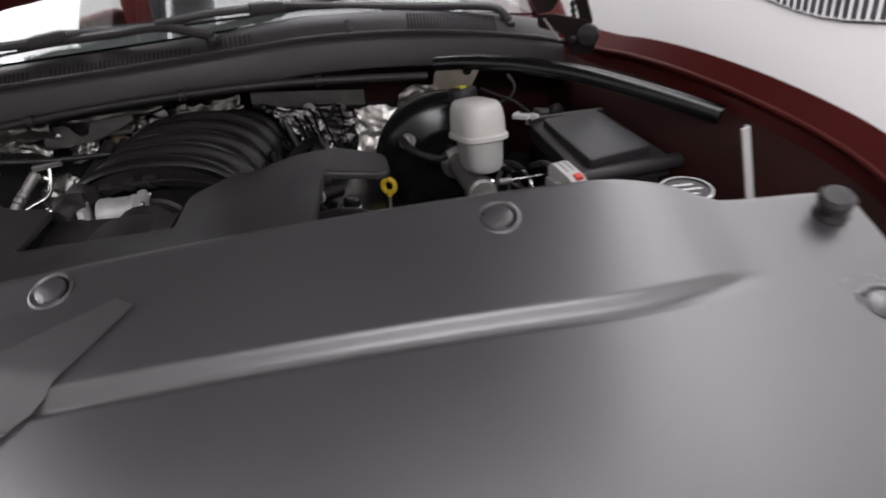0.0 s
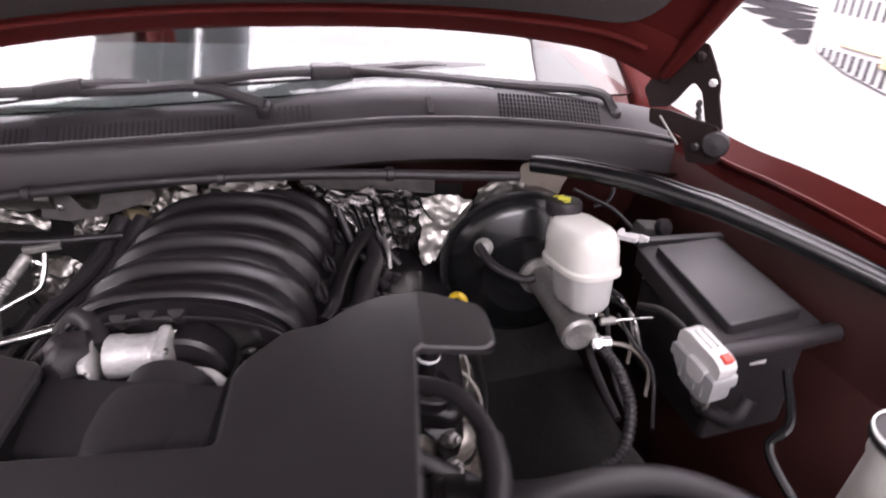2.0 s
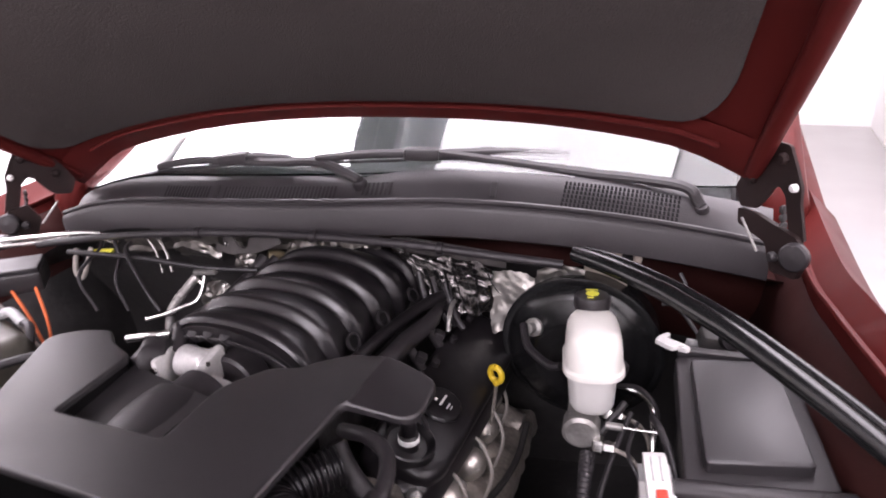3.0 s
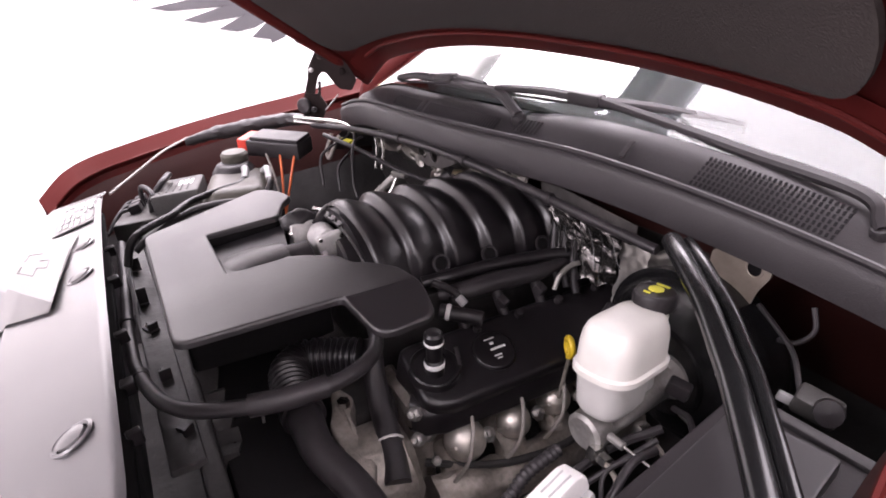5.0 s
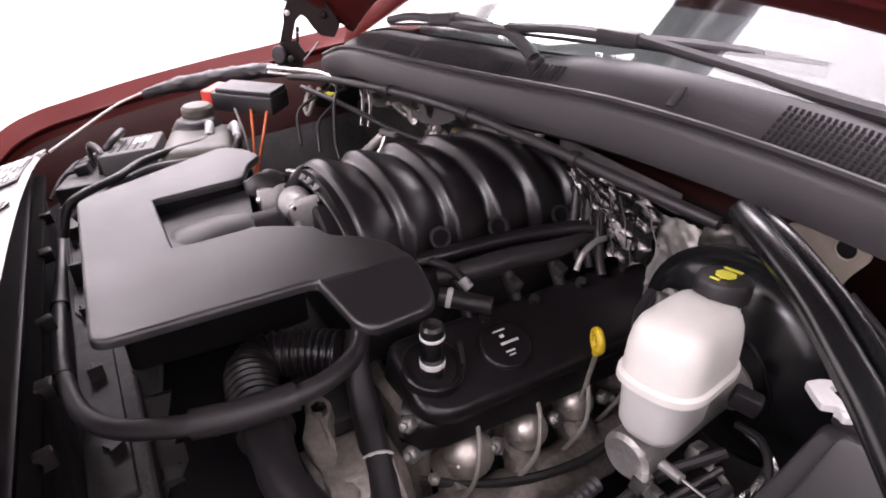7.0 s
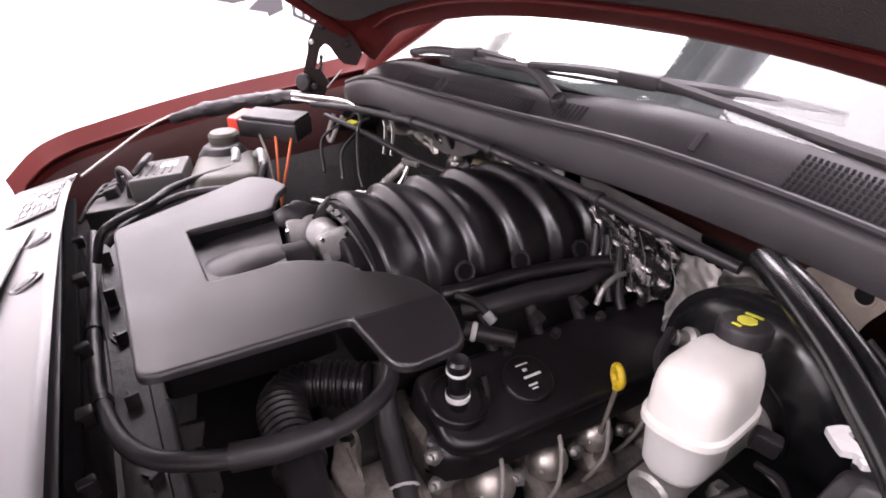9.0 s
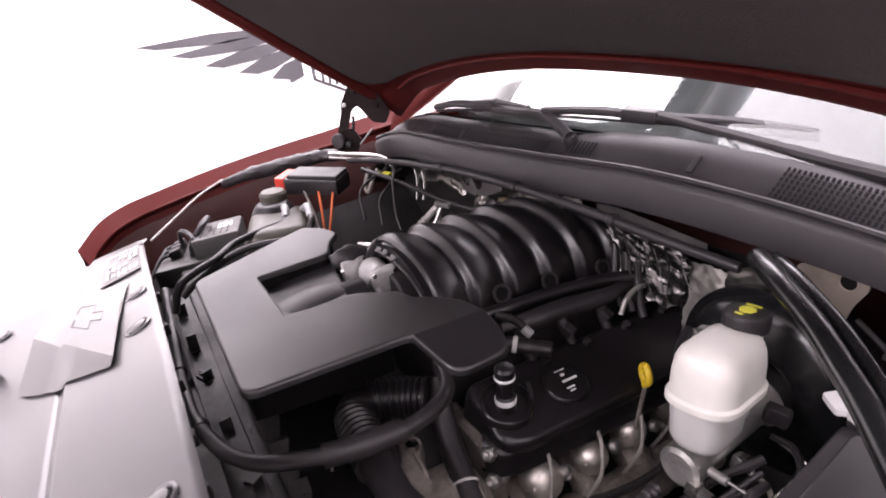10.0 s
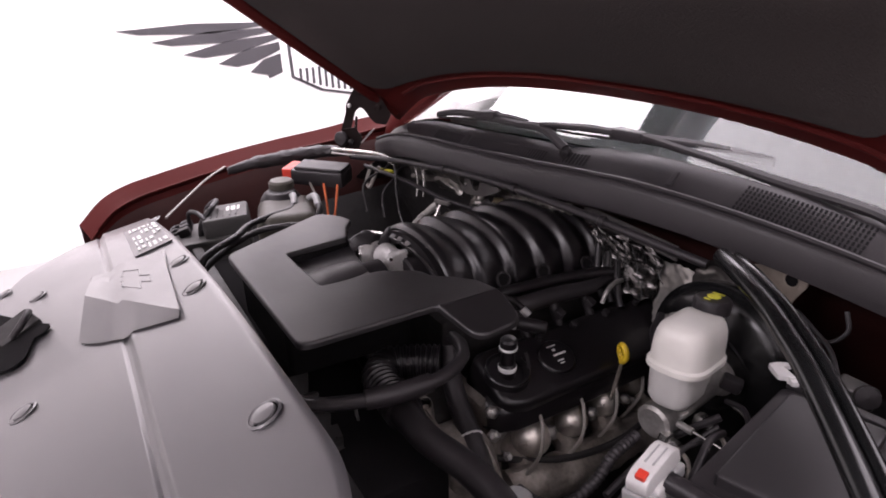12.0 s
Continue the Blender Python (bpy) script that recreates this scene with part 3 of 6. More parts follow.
part("front_wall", loft([[(0.055 + 0.13 * math.cos(math.pi * k / 20), 0.495, 1.03 + 0.08 * math.sin(math.pi * k / 20) ** 0.8) for k in range(21)], [(0.055 + 0.13 * math.cos(math.pi * k / 20), 0.497, 0.99) for k in range(21)]]), DARK, manifold)
for i in range(3):
    bx = -0.004 + i * 0.032
    bz = 1.112 + 0.007 * (i - 0) - 0.002 * i * i
    part("bolt_boss", lathe([(0.0105, -0.012), (0.0105, 0.003), (0.009, 0.006), (0.001, 0.0065)], 16, pose(bx, 0.455, bz + 0.001, 35, 0, 0)), BOX, manifold)
part("lip", tube([(0.055 + 0.137 * math.cos(math.pi * k / 20), 0.448, 1.030 + 0.086 * math.sin(math.pi * k / 20) ** 0.55) for k in range(1, 20)], 0.0022, 6, 3), BOX, manifold)
for hy in (0.569, 0.662, 0.772):
    part("port_ring", lathe([(0.012, 0), (0.016, 0.002), (0.016, 0.006), (0.012, 0.006), (0.011, -0.004)], 18, aim((0.204 + 0.03 * (hy - 0.545), hy, 1.070 - 0.09 * (hy - 0.569)), (0.30, hy, 1.11))), BLACK, manifold)
    # no real hole: a near-black disc gives its shade
    part("port_hole", lathe([(0.0115, 0.002), (0.0115, 0.003), (0.001, 0.0032)], 16, aim((0.204 + 0.03 * (hy - 0.545), hy, 1.070 - 0.09 * (hy - 0.569)), (0.30, hy, 1.11))), SLOT, manifold, "dark disc painted as a round hole's shade")

# ---- throttle body ----
throttle = thing("throttle_unit", (0.03, 0.43, 1.06), "cast aluminium throttle unit with motor housing", "throttle")
part("motor", lathe([(0.018, 0), (0.025, 0.004), (0.026, 0.02), (0.024, 0.024), (0.024, 0.06), (0.026, 0.064), (0.022, 0.074), (0.001, 0.075)], 24, aim((-0.016, 0.432, 1.076), (0.06, 0.434, 1.078)) @ Matrix.Scale(0.80, 4, (0, 0, 1))), CASTING, throttle)
part("end_cover", block(0.016, 0.052, 0.050, 0.007, pose(0.046, 0.433, 1.077, 8, 0, 4)), CASTING, throttle)
for sy, sz in ((-0.019, -0.018), (0.019, -0.018), (-0.019, 0.018), (0.019, 0.018)):
    part("cover_screw", lathe([(0.004, 0), (0.004, 0.003), (0.001, 0.0035)], 8, aim((0.0535, 0.433 + sy, 1.077 + sz), (0.2, 0.433 + sy, 1.077 + sz))), STEEL, throttle)
part("flange", block(0.010, 0.070, 0.085, 0.004, pose(-0.026, 0.415, 1.062, 0, 0, 12)), CASTING, throttle)
part("barrel", lathe([(0.045, 0), (0.05, 0.004), (0.05, 0.04), (0.045, 0.044)], 28, aim((0.06, 0.44, 1.040), (0.06, 0.48, 1.040))), BLACK, throttle)
part("linkage", tube([(0.038, 0.42, 1.070), (0.070, 0.414, 1.068), (0.098, 0.408, 1.064), (0.112, 0.402, 1.054)], [0.005, 0.006, 0.009, 0.010]), PALE, throttle)
part("bolt", lathe([(0.012, 0), (0.012, 0.008), (0.007, 0.010), (0.0095, 0.014), (0.0095, 0.024), (0.001, 0.026)], 6, pose(0.135, 0.44, 1.052)), STEEL, throttle)
for sz in (1.035, 1.09):
    part("flange_screw", lathe([(0.006, 0), (0.006, 0.005), (0.001, 0.006)], 8, pose(-0.018, 0.382, sz, 90, 0, 0)), STEEL, throttle)

# ---- engine block and heads ----
engine = thing("engine_block", (0.06, 0.6, 0.8), "grimy cast engine block under the manifold", "engine")
part("block", block(0.50, 0.62, 0.36, 0.03, pose(0.06, 0.64, 0.74)), DARK, engine)
part("valley", block(0.34, 0.52, 0.14, 0.02, pose(0.06, 0.68, 0.965)), DARK, engine)


def rocker_cover(side):
    tilt = 24 * side
    c = Vector((0.06 + 0.278 * side, 0.647, 0.955))
    v = thing("valve_cover", c, "satin black valve cover along the cylinder head", "valve cover", "valve covers")
    m = Matrix.Translation(c) @ pose(0, 0, 0, 0, tilt, 0 if side > 0 else 0)
    out = fillet([(-0.062, -0.205), (0.045, -0.205), (0.062, -0.17), (0.062, 0.215), (-0.062, 0.215)], 0.022, 5)
    bm = slab(out, 0.02, 0.07, 0.012, seg=3)
    bmesh.ops.transform(bm, matrix=m, verts=bm.verts)
    part("cover_shell", bm, MANIFOLD, v)
    lip = [(0.020, 0.428), (0.044, 0.440), (0.055, 0.47), (0.060, 0.60), (0.058, 0.835)]
    rows = [[(c.x + side * (x - dx), y + dy, z - 0.05 * max(0.0, 0.46 - y)) for x, y in lip] for dx, dy, z in ((0.020, 0.012, 0.946), (0.006, 0.002, 0.940), (0.0, 0.0, 0.926), (-0.002, 0.0, 0.900), (0.004, 0.0, 0.892), (0.030, 0.0, 0.892))]
    part("cover_flange", loft(rows), MANIFOLD, v, crease=100)
    for k in range(5):
        bm = lathe([(0.007, 0), (0.007, 0.012), (0.004, 0.013)], 10, m @ pose(-0.045, -0.15 + k * 0.08, 0.018))
        part("cover_bolt", bm, BLACK, v)
    return v, m


vcover, VM = rocker_cover(1)
rocker_cover(-1)
filler = thing("oil_filler", VM @ Vector((-0.005, -0.166, 0.02)), "black oil filler neck with pale bands on the valve cover", "oil filler")
FM = VM @ pose(-0.005, -0.166, 0.02, 0, -20, 0)
part("seat_ring", lathe([(0.022, -0.010), (0.030, -0.001), (0.034, 0.006), (0.037, 0.010), (0.039, 0.008), (0.038, 0.0), (0.040, -0.006)], 30, VM @ pose(-0.005, -0.166, 0.02, 0, -8, 0)), MANIFOLD, filler, "raised round dish")
part("neck", lathe([(0.0150, -0.008), (0.0150, 0.018), (0.0120, 0.021), (0.0120, 0.046), (0.0145, 0.048), (0.0145, 0.066), (0.011, 0.070), (0.001, 0.071)], 22, FM), MANIFOLD, filler)
part("band", lathe([(0.0151, 0.008), (0.0160, 0.009), (0.0160, 0.016), (0.0151, 0.017)], 22, FM), INK, filler, "white band")
part("band", lathe([(0.0146, 0.050), (0.0153, 0.051), (0.0153, 0.054), (0.0146, 0.055)], 22, FM), INK, filler, "white band")
part("guard", tube([FM @ Vector((0.012, 0.036, -0.012)), FM @ Vector((0.012, 0.036, 0.010)), FM @ Vector((0.004, 0.034, 0.032))], 0.0035, 8, 6), BLACK, filler)
oil = part("oil_cap", lathe([(0.034, 0), (0.035, 0.003), (0.033, 0.006), (0.031, 0.0072), (0.001, 0.0075)], 32, VM @ pose(0.002, -0.065, 0.02)), MANIFOLD, vcover, "round black oil cap with white print")
for (bu, bv, bw, bh) in ((-0.020, 0.0, 0.018, 0.0020), (-0.0115, 0.0, 0.006, 0.0042), (-0.001, 0.006, 0.026, 0.0036), (0.011, 0.0, 0.013, 0.0026), (0.0165, 0.0, 0.009, 0.0018)):
    part("printed_bar", block(bh, bw, 0.0008, 0, VM @ pose(0.002 + bu, -0.065 + bv, 0.0280)), INK, oil, "white print")
# spark plug boots, wires and exhaust ports
for k, (px, py) in enumerate(((0.383, 0.500), (0.386, 0.588), (0.376, 0.674), (0.354, 0.762))):
    a = Vector((px - 0.006, py + 0.008, 0.852))
    tip = a + Vector((0.036, -0.022, 0.036))
    boot = thing("spark_plug_boot", a, "shiny metal spark plug boot on the cylinder head", "spark plug boot", "plug boots")
    r = 0.034 if k == 0 else 0.029
    part("sleeve", lathe([(r * 0.86, -0.016), (r, 0.0), (r * 0.97, 0.014), (r * 0.84, 0.028), (r * 0.60, 0.038), (r * 0.34, 0.042), (0.001, 0.043)], 22, aim(a, tip)), BOOTM, boot)
    part("seam", rod_between(a + Vector((0.012, -0.036, 0.006)), tip + Vector((0.002, -0.014, -0.006)), 0.0025, 6), BOOTM, boot)
    part("terminal", lathe([(0.006, 0), (0.009, 0.004), (0.0085, 0.026), (0.005, 0.030)], 10, aim(a + Vector((-0.004, 0.016, 0.074)), a + Vector((0.012, 0.004, 0.045)))), WIRE, boot)
    part("lead", tube([a + Vector((0.004, 0.010, 0.060)), a + Vector((0.034, -0.004, 0.050)), a + Vector((0.054, -0.022, 0.016)), a + Vector((0.048, -0.044, -0.020)), a + Vector((0.034, -0.06, -0.05))], 0.0032, 8, 6), WIRE, boot, "pale braided lead")
exhaust = thing("exhaust_manifold", (0.43, 0.6, 0.84), "dusty cast exhaust manifold beside the head", "exhaust manifold")
bm = tube([(0.41, 0.43, 0.80), (0.42, 0.52, 0.79), (0.42, 0.62, 0.79), (0.41, 0.74, 0.785), (0.40, 0.83, 0.76)], 0.036, 16, 12)
part("log", crumple(bm, 0.008, 30), HEADIRON, exhaust)
for k in range(4):
    bm = tube([(0.33, 0.495 + k * 0.095, 0.83), (0.37, 0.49 + k * 0.095, 0.82), (0.415, 0.485 + k * 0.095, 0.80)], [0.030, 0.026, 0.03], 14, 6)
    part("runner", crumple(bm, 0.006, 40, k), HEADIRON, exhaust)
    part("stud", lathe([(0.008, 0), (0.008, 0.008), (0.005, 0.01), (0.005, 0.02), (0.001, 0.021)], 6, aim((0.38, 0.455 + k * 0.095, 0.838), (0.47, 0.425 + k * 0.095, 0.91))), ALU, exhaust)
for k, (nx, ny, nz) in enumerate(((0.372, 0.430, 0.935), (0.376, 0.430, 0.890), (0.365, 0.450, 0.880), (0.392, 0.540, 0.860), (0.392, 0.635, 0.860), (0.388, 0.72, 0.855), (0.422, 0.68, 0.81))):
    part("nut", lathe([(0.011, -0.01), (0.011, 0.006), (0.008, 0.010), (0.005, 0.011), (0.005, 0.018), (0.001, 0.019)], 6, aim((nx, ny, nz), (nx + 0.3, ny - 0.35, nz + 0.3))), ALU, exhaust)
part("tie_bar", tube([(0.372, 0.44, 0.835), (0.41, 0.50, 0.83), (0.438, 0.57, 0.83), (0.45, 0.65, 0.835), (0.445, 0.73, 0.85)], 0.006, 8, 6), DARK, exhaust)
head = thing("cylinder_head", (0.36, 0.6, 0.88), "dusty cast cylinder head under the valve cover", "cylinder head")
part("casting", crumple(block(0.11, 0.44, 0.11, 0.02, pose(0.288, 0.645, 0.845, 0, 24, 0)), 0.004, 35), HEADIRON, head)
part("front_face", crumple(block(0.14, 0.04, 0.20, 0.02, pose(0.29, 0.445, 0.83)), 0.010, 40), HEADIRON, head)
dip = thing("oil_dipstick", (0.40, 0.73, 0.95), "yellow looped oil dipstick handle", "dipstick")
pts = [Vector((0.405 + 0.0115 * math.sin(2 * math.pi * i / 16), 0.685 - 0.004 * math.sin(2 * math.pi * i / 16), 0.977 + 0.014 * math.cos(2 * math.pi * i / 16))) for i in range(17)]
part("loop", tube(pts, 0.0055, 10, 1), YELLOW, dip)
part("grip", rod_between((0.405, 0.685, 0.968), (0.405, 0.685, 0.956), 0.006, 10), YELLOW, dip)
part("stem", tube([(0.405, 0.685, 0.958), (0.403, 0.680, 0.93), (0.395, 0.665, 0.84)], 0.0036, 8, 4), HEADIRON, dip, "dull metal tube")

# ---- brake master cylinder and reservoir ----
brake = thing("brake_fluid_reservoir", (0.56, 0.6, 1.0), "milky white brake fluid reservoir with a black cap", "fluid reservoir")
RM = pose(0.575, 0.626, 1.080, -7, 0, 14) @ Matrix.Diagonal((0.90, 0.95, 0.98, 1))


def rounded_ring(sx, sy, r, z, m, n=5):
    pts = fillet([(-sx, -sy), (sx, -sy), (sx, sy), (-sx, sy)], r, n)
    return [tuple(m @ Vector((x, y, z))) for x, y in pts]


def cap_loft(rings):
    bm = bmesh.new()
    rows = [[bm.verts.new(p) for p in s] for s in rings]
    for a, b in zip(rows, rows[1:]):
        for i in range(len(a)):
            bm.faces.new((a[i], a[(i + 1) % len(a)], b[(i + 1) % len(a)], b[i]))
    bm.faces.new(rows[0][::-1])
    bm.faces.new(rows[-1])
    bmesh.ops.recalc_face_normals(bm, faces=bm.faces)
    bmesh.ops.triangulate(bm, faces=[f for f in bm.faces if len(f.verts) > 4])
    return bm


part("upper_tank", cap_loft([rounded_ring(a, b, r, h, RM, 8) for a, b, r, h in ((0.044, 0.064, 0.042, 0.0), (0.0430, 0.0630, 0.041, 0.032), (0.041, 0.061, 0.039, 0.046), (0.037, 0.057, 0.035, 0.0555), (0.031, 0.051, 0.026, 0.0615), (0.020, 0.040, 0.017, 0.064), (0.010, 0.030, 0.009, 0.0648))]), WHITE, brake)
part("seam", cap_loft([rounded_ring(a, b, r, h, RM, 8) for a, b, r, h in ((0.044, 0.064, 0.042, -0.006), (0.0475, 0.0675, 0.044, -0.004), (0.0475, 0.0675, 0.044, 0.003), (0.044, 0.064, 0.042, 0.006))]), WHITE, brake)
LM = RM @ pose(-0.002, -0.010, 0)
part("lower_tank", cap_loft([rounded_ring(a, b, r, h, LM, 8) for a, b, r, h in ((0.020, 0.030, 0.019, -0.066), (0.029, 0.041, 0.028, -0.062), (0.035, 0.047, 0.034, -0.052), (0.038, 0.052, 0.037, -0.004))]), LOWTANK, brake, "cloudy grey lower tank")
part("outlet_foot", block(0.022, 0.03, 0.05, 0.006, RM @ pose(0.012, 0.045, -0.03)), LOWTANK, brake)
part("neck", lathe([(0.024, 0), (0.024, 0.022), (0.020, 0.024)], 24, RM @ pose(0.0, 0.056, 0.042)), WHITE, brake)
cap = part("cap", lathe([(0.028, 0), (0.030, 0.003), (0.030, 0.018), (0.027, 0.022), (0.001, 0.023)], 12, RM @ pose(0.0, 0.060, 0.058)), BLACK, brake, "black screw cap")
part("cap_mark", lathe([(0.011, 0), (0.011, 0.0012), (0.001, 0.0013)], 8, RM @ pose(0.0, 0.060, 0.0815)), CAPYEL, cap, "yellow printed mark")
for bx, by, bw in ((0.0, 0.078, 0.020), (-0.004, 0.044, 0.010)):
    part("cap_print", block(bw, 0.004, 0.001, 0, RM @ pose(bx, by, 0.0815)), CAPYEL, cap, "yellow printed mark")
master = thing("master_cylinder", (0.56, 0.6, 0.98), "cast aluminium brake master cylinder under the reservoir", "master cylinder")
part("barrel", lathe([(0.022, 0), (0.027, 0.004), (0.027, 0.03), (0.023, 0.034), (0.023, 0.165), (0.034, 0.170), (0.034, 0.180)], 24, aim((0.572, 0.572, 0.986), (0.545, 0.76, 0.990))), ALU, master)
for k, yy in enumerate((0.575, 0.65)):
    part("port", lathe([(0.012, 0), (0.014, 0.004), (0.014, 0.014), (0.009, 0.016), (0.009, 0.03)], 6, aim((0.59, yy, 0.972), (0.66, yy, 0.975))), STEEL, master)
    part("brake_line", tube([(0.61, yy, 0.973), (0.645, yy - 0.01, 0.97), (0.665, yy - 0.04, 0.955), (0.66, yy - 0.06, 0.92)], 0.0034, 8, 6), HEADIRON, master)
part("union", rod_between((0.604, 0.588, 1.000), (0.628, 0.589, 1.001), 0.0055), ALU, master)
part("union_pipe", rod_between((0.628, 0.589, 1.001), (0.685, 0.592, 1.003), 0.0022), STEEL, master)
part("sensor", block(0.03, 0.02, 0.022, 0.004, pose(0.60, 0.705, 1.02, 0, 15, 30)), BLACK, master)
booster = thing("brake_booster", (0.53, 0.83, 0.99), "black round vacuum brake booster on the firewall", "brake booster")
part("shell", lathe([(0.035, 0), (0.06, 0.004), (0.11, 0.022), (0.125, 0.034), (0.132, 0.048), (0.138, 0.052), (0.138, 0.062), (0.132, 0.066), (0.130, 0.11), (0.11, 0.12)], 48, aim((0.525, 0.745, 0.985), (0.52, 0.90, 0.99))), GLOSS, booster)
part("rolled_rim", lathe([(0.132, 0), (0.1405, 0.003), (0.1405, 0.010), (0.132, 0.013)], 48, aim((0.5237, 0.785, 0.9863), (0.52, 0.90, 0.99))), GLOSS, booster)
part("inner_step", lathe([(0.068, 0), (0.074, 0.002), (0.074, 0.006), (0.068, 0.008)], 40, aim((0.5248, 0.747, 0.985), (0.52, 0.90, 0.99))), GLOSS, booster)
part("check_valve", lathe([(0.014, 0), (0.016, 0.006), (0.016, 0.02), (0.010, 0.024), (0.010, 0.04)], 14, aim((0.455, 0.765, 1.035), (0.44, 0.70, 1.06))), ALU, booster)
part("vacuum_hose", tube([(0.44, 0.73, 1.055), (0.46, 0.69, 1.04), (0.50, 0.665, 1.03), (0.52, 0.66, 1.035)], 0.007, 8, 6), RUBBER, booster)

# ---- fuse box ----
fuse = thing("fuse_box", (0.77, 0.58, 1.0), "black plastic fuse box with a flat lid", "fuse box")
fo = [(0.735, 0.481), (0.852, 0.512), (0.812, 0.690), (0.704, 0.668)]


def fuse_z(x, y):
    return 1.064 + 0.11 * (y - 0.48)


part("lid", slab(fillet(fo, 0.008), fuse_z, 0.02, 0.004), BOX, fuse)
part("lid_rim", slab(fillet([(0.716, 0.450), (0.880, 0.492), (0.832, 0.716), (0.682, 0.690)], 0.012), lambda x, y: fuse_z(x, y) - 0.015, 0.03, 0.005), BLACK, fuse)
part("body", slab(fillet([(0.726, 0.466), (0.866, 0.50), (0.822, 0.705), (0.694, 0.680)], 0.012), 1.022, 0.14, 0.0), BLACK, fuse)
part("rear_rail", block(0.165, 0.016, 0.012, 0.003, pose(0.766, 0.706, 1.074, 0, 0, 6)), BOX, fuse)
part("front_lip", tube([(0.704, 0.446, 1.046), (0.79, 0.464, 1.046), (0.890, 0.490, 1.044)], 0.013, 10, 4), BLACK, fuse)
part("label", block(0.024, 0.002, 0.013, 0.0, pose(0.785, 0.4772, 1.010, 0, 0, 9.6)), PALE, fuse, "small pale label")
plug = thing("harness_connector", (0.674, 0.418, 1.0), "grey plastic harness connector with a white lever and red tab", "connector")
CM = pose(0.688, 0.443, 1.033, 3, -5, 13)


def side_profile(outline, half, r):
    """A plate standing on edge along y, with its outline in y and z."""
    bm = slab(fillet(outline, r, 3), half, 2 * half, 0.003)
    bmesh.ops.transform(bm, matrix=CM @ pose(0, 0, 0, 90, 0, 90), verts=bm.verts)
    return bm


part("housing", side_profile([(-0.036, -0.030), (-0.038, 0.010), (0.036, 0.012), (0.038, -0.012), (0.018, -0.036), (-0.020, -0.040)], 0.015, 0.005), GREYPL, plug)
part("collar", side_profile([(-0.041, -0.008), (-0.041, 0.010), (0.040, 0.012), (0.041, -0.006)], 0.0185, 0.004), GREYPL, plug)
for k in range(4):
    part("rib", block(0.036, 0.003, 0.024, 0.001, CM @ pose(0, -0.022 + 0.014 * k, -0.018)), GREYPL, plug)
lever = part("lever", side_profile([(-0.040, 0.010), (-0.042, 0.027), (-0.032, 0.035), (0.020, 0.040), (0.036, 0.034), (0.040, 0.012)], 0.013, 0.006), PALE, plug, "white rounded lever")
part("lever_arm", side_profile([(-0.020, -0.010), (-0.026, 0.014), (0.010, 0.016), (0.004, -0.012)], 0.0200, 0.006), PALE, plug, "white lever arm")
for gx in (-0.005, 0.005):
    part("groove", block(0.0022, 0.034, 0.0015, 0.0005, CM @ pose(gx, 0.004, 0.0390, 4, 0, 0)), GREYPL, lever)
part("tab", block(0.013, 0.013, 0.010, 0.002, CM @ pose(0.002, -0.031, 0.033, 12, 0, 0)), REDPL, plug, "red lock tab")
for k in range(6):
    part("wire", tube([CM @ Vector((0.004 * (k % 2), -0.022 + k * 0.007, -0.034)), CM @ Vector((0.002, -0.018 + k * 0.006, -0.056)), CM @ Vector((0.01, -0.006 + k * 0.003, -0.076))], 0.0025, 6, 4), WIRE, plug)
part("loom", tube([CM @ Vector((0.006, 0, -0.062)), CM @ Vector((0.02, 0.0, -0.085)), (0.735, 0.425, 0.955), (0.755, 0.43, 0.985)], 0.011, 10, 8), RUBBER, plug)

# ---- cowl, wipers, windshield ----
def cowl_y(x):
    return 0.7194 + 0.1043 * x + 0.1143 * x * x


def cowl_drop(x):
    """How far the seal line lies below its crown."""
    if x > 0.275:
        return 0.243 * (x - 0.275) ** 2
    d = 0.275 - x
    return 0.050 * d + 0.55 * max(0.0, d - 0.6) ** 2


cowl = thing("cowl_cover", (0, 0.75, 1.22), "weathered black plastic cowl cover below the windshield", "cowl cover")
PROFILE = [(0.012, -0.062), (-0.004, -0.058), (-0.006, -0.012), (0.000, -0.002), (0.009, 0.002), (0.014, -0.004), (0.020, -0.004), (0.032, 0.006), (0.046, 0.018), (0.062, 0.029), (0.082, 0.034)]
secs = []
for i in range(61):
    x = -0.60 + 1.40 * i / 60
    yb, zb = cowl_y(x), 1.247 - cowl_drop(x)
    arm = math.exp(-((x - 0.11) / 0.05) ** 2) * 0.008 + (0.006 if x < 0.10 else 0.0)
    secs.append([(x, yb + a, zb + b - (arm if a > 0.03 else 0)) for a, b in PROFILE])
part("panel", thicken(loft(secs), 0.003), COWL, cowl)
part("seal", tube([(x, cowl_y(x) + 0.004, 1.2495 - cowl_drop(x)) for x in [-0.6 + 1.4 * i / 14 for i in range(15)]], 0.0055, 8, 4), RUBBER, cowl, "rubber hood seal")


def on_cowl(x, k, lift=0.0):
    """A place on the sloping grille: k runs from its front edge to the glass."""
    return Vector((x, cowl_y(x) + 0.026 + 0.036 * k, 1.247 - cowl_drop(x) + 0.0015 + 0.0285 * k - (0.006 if x < 0.1 else 0) + lift))


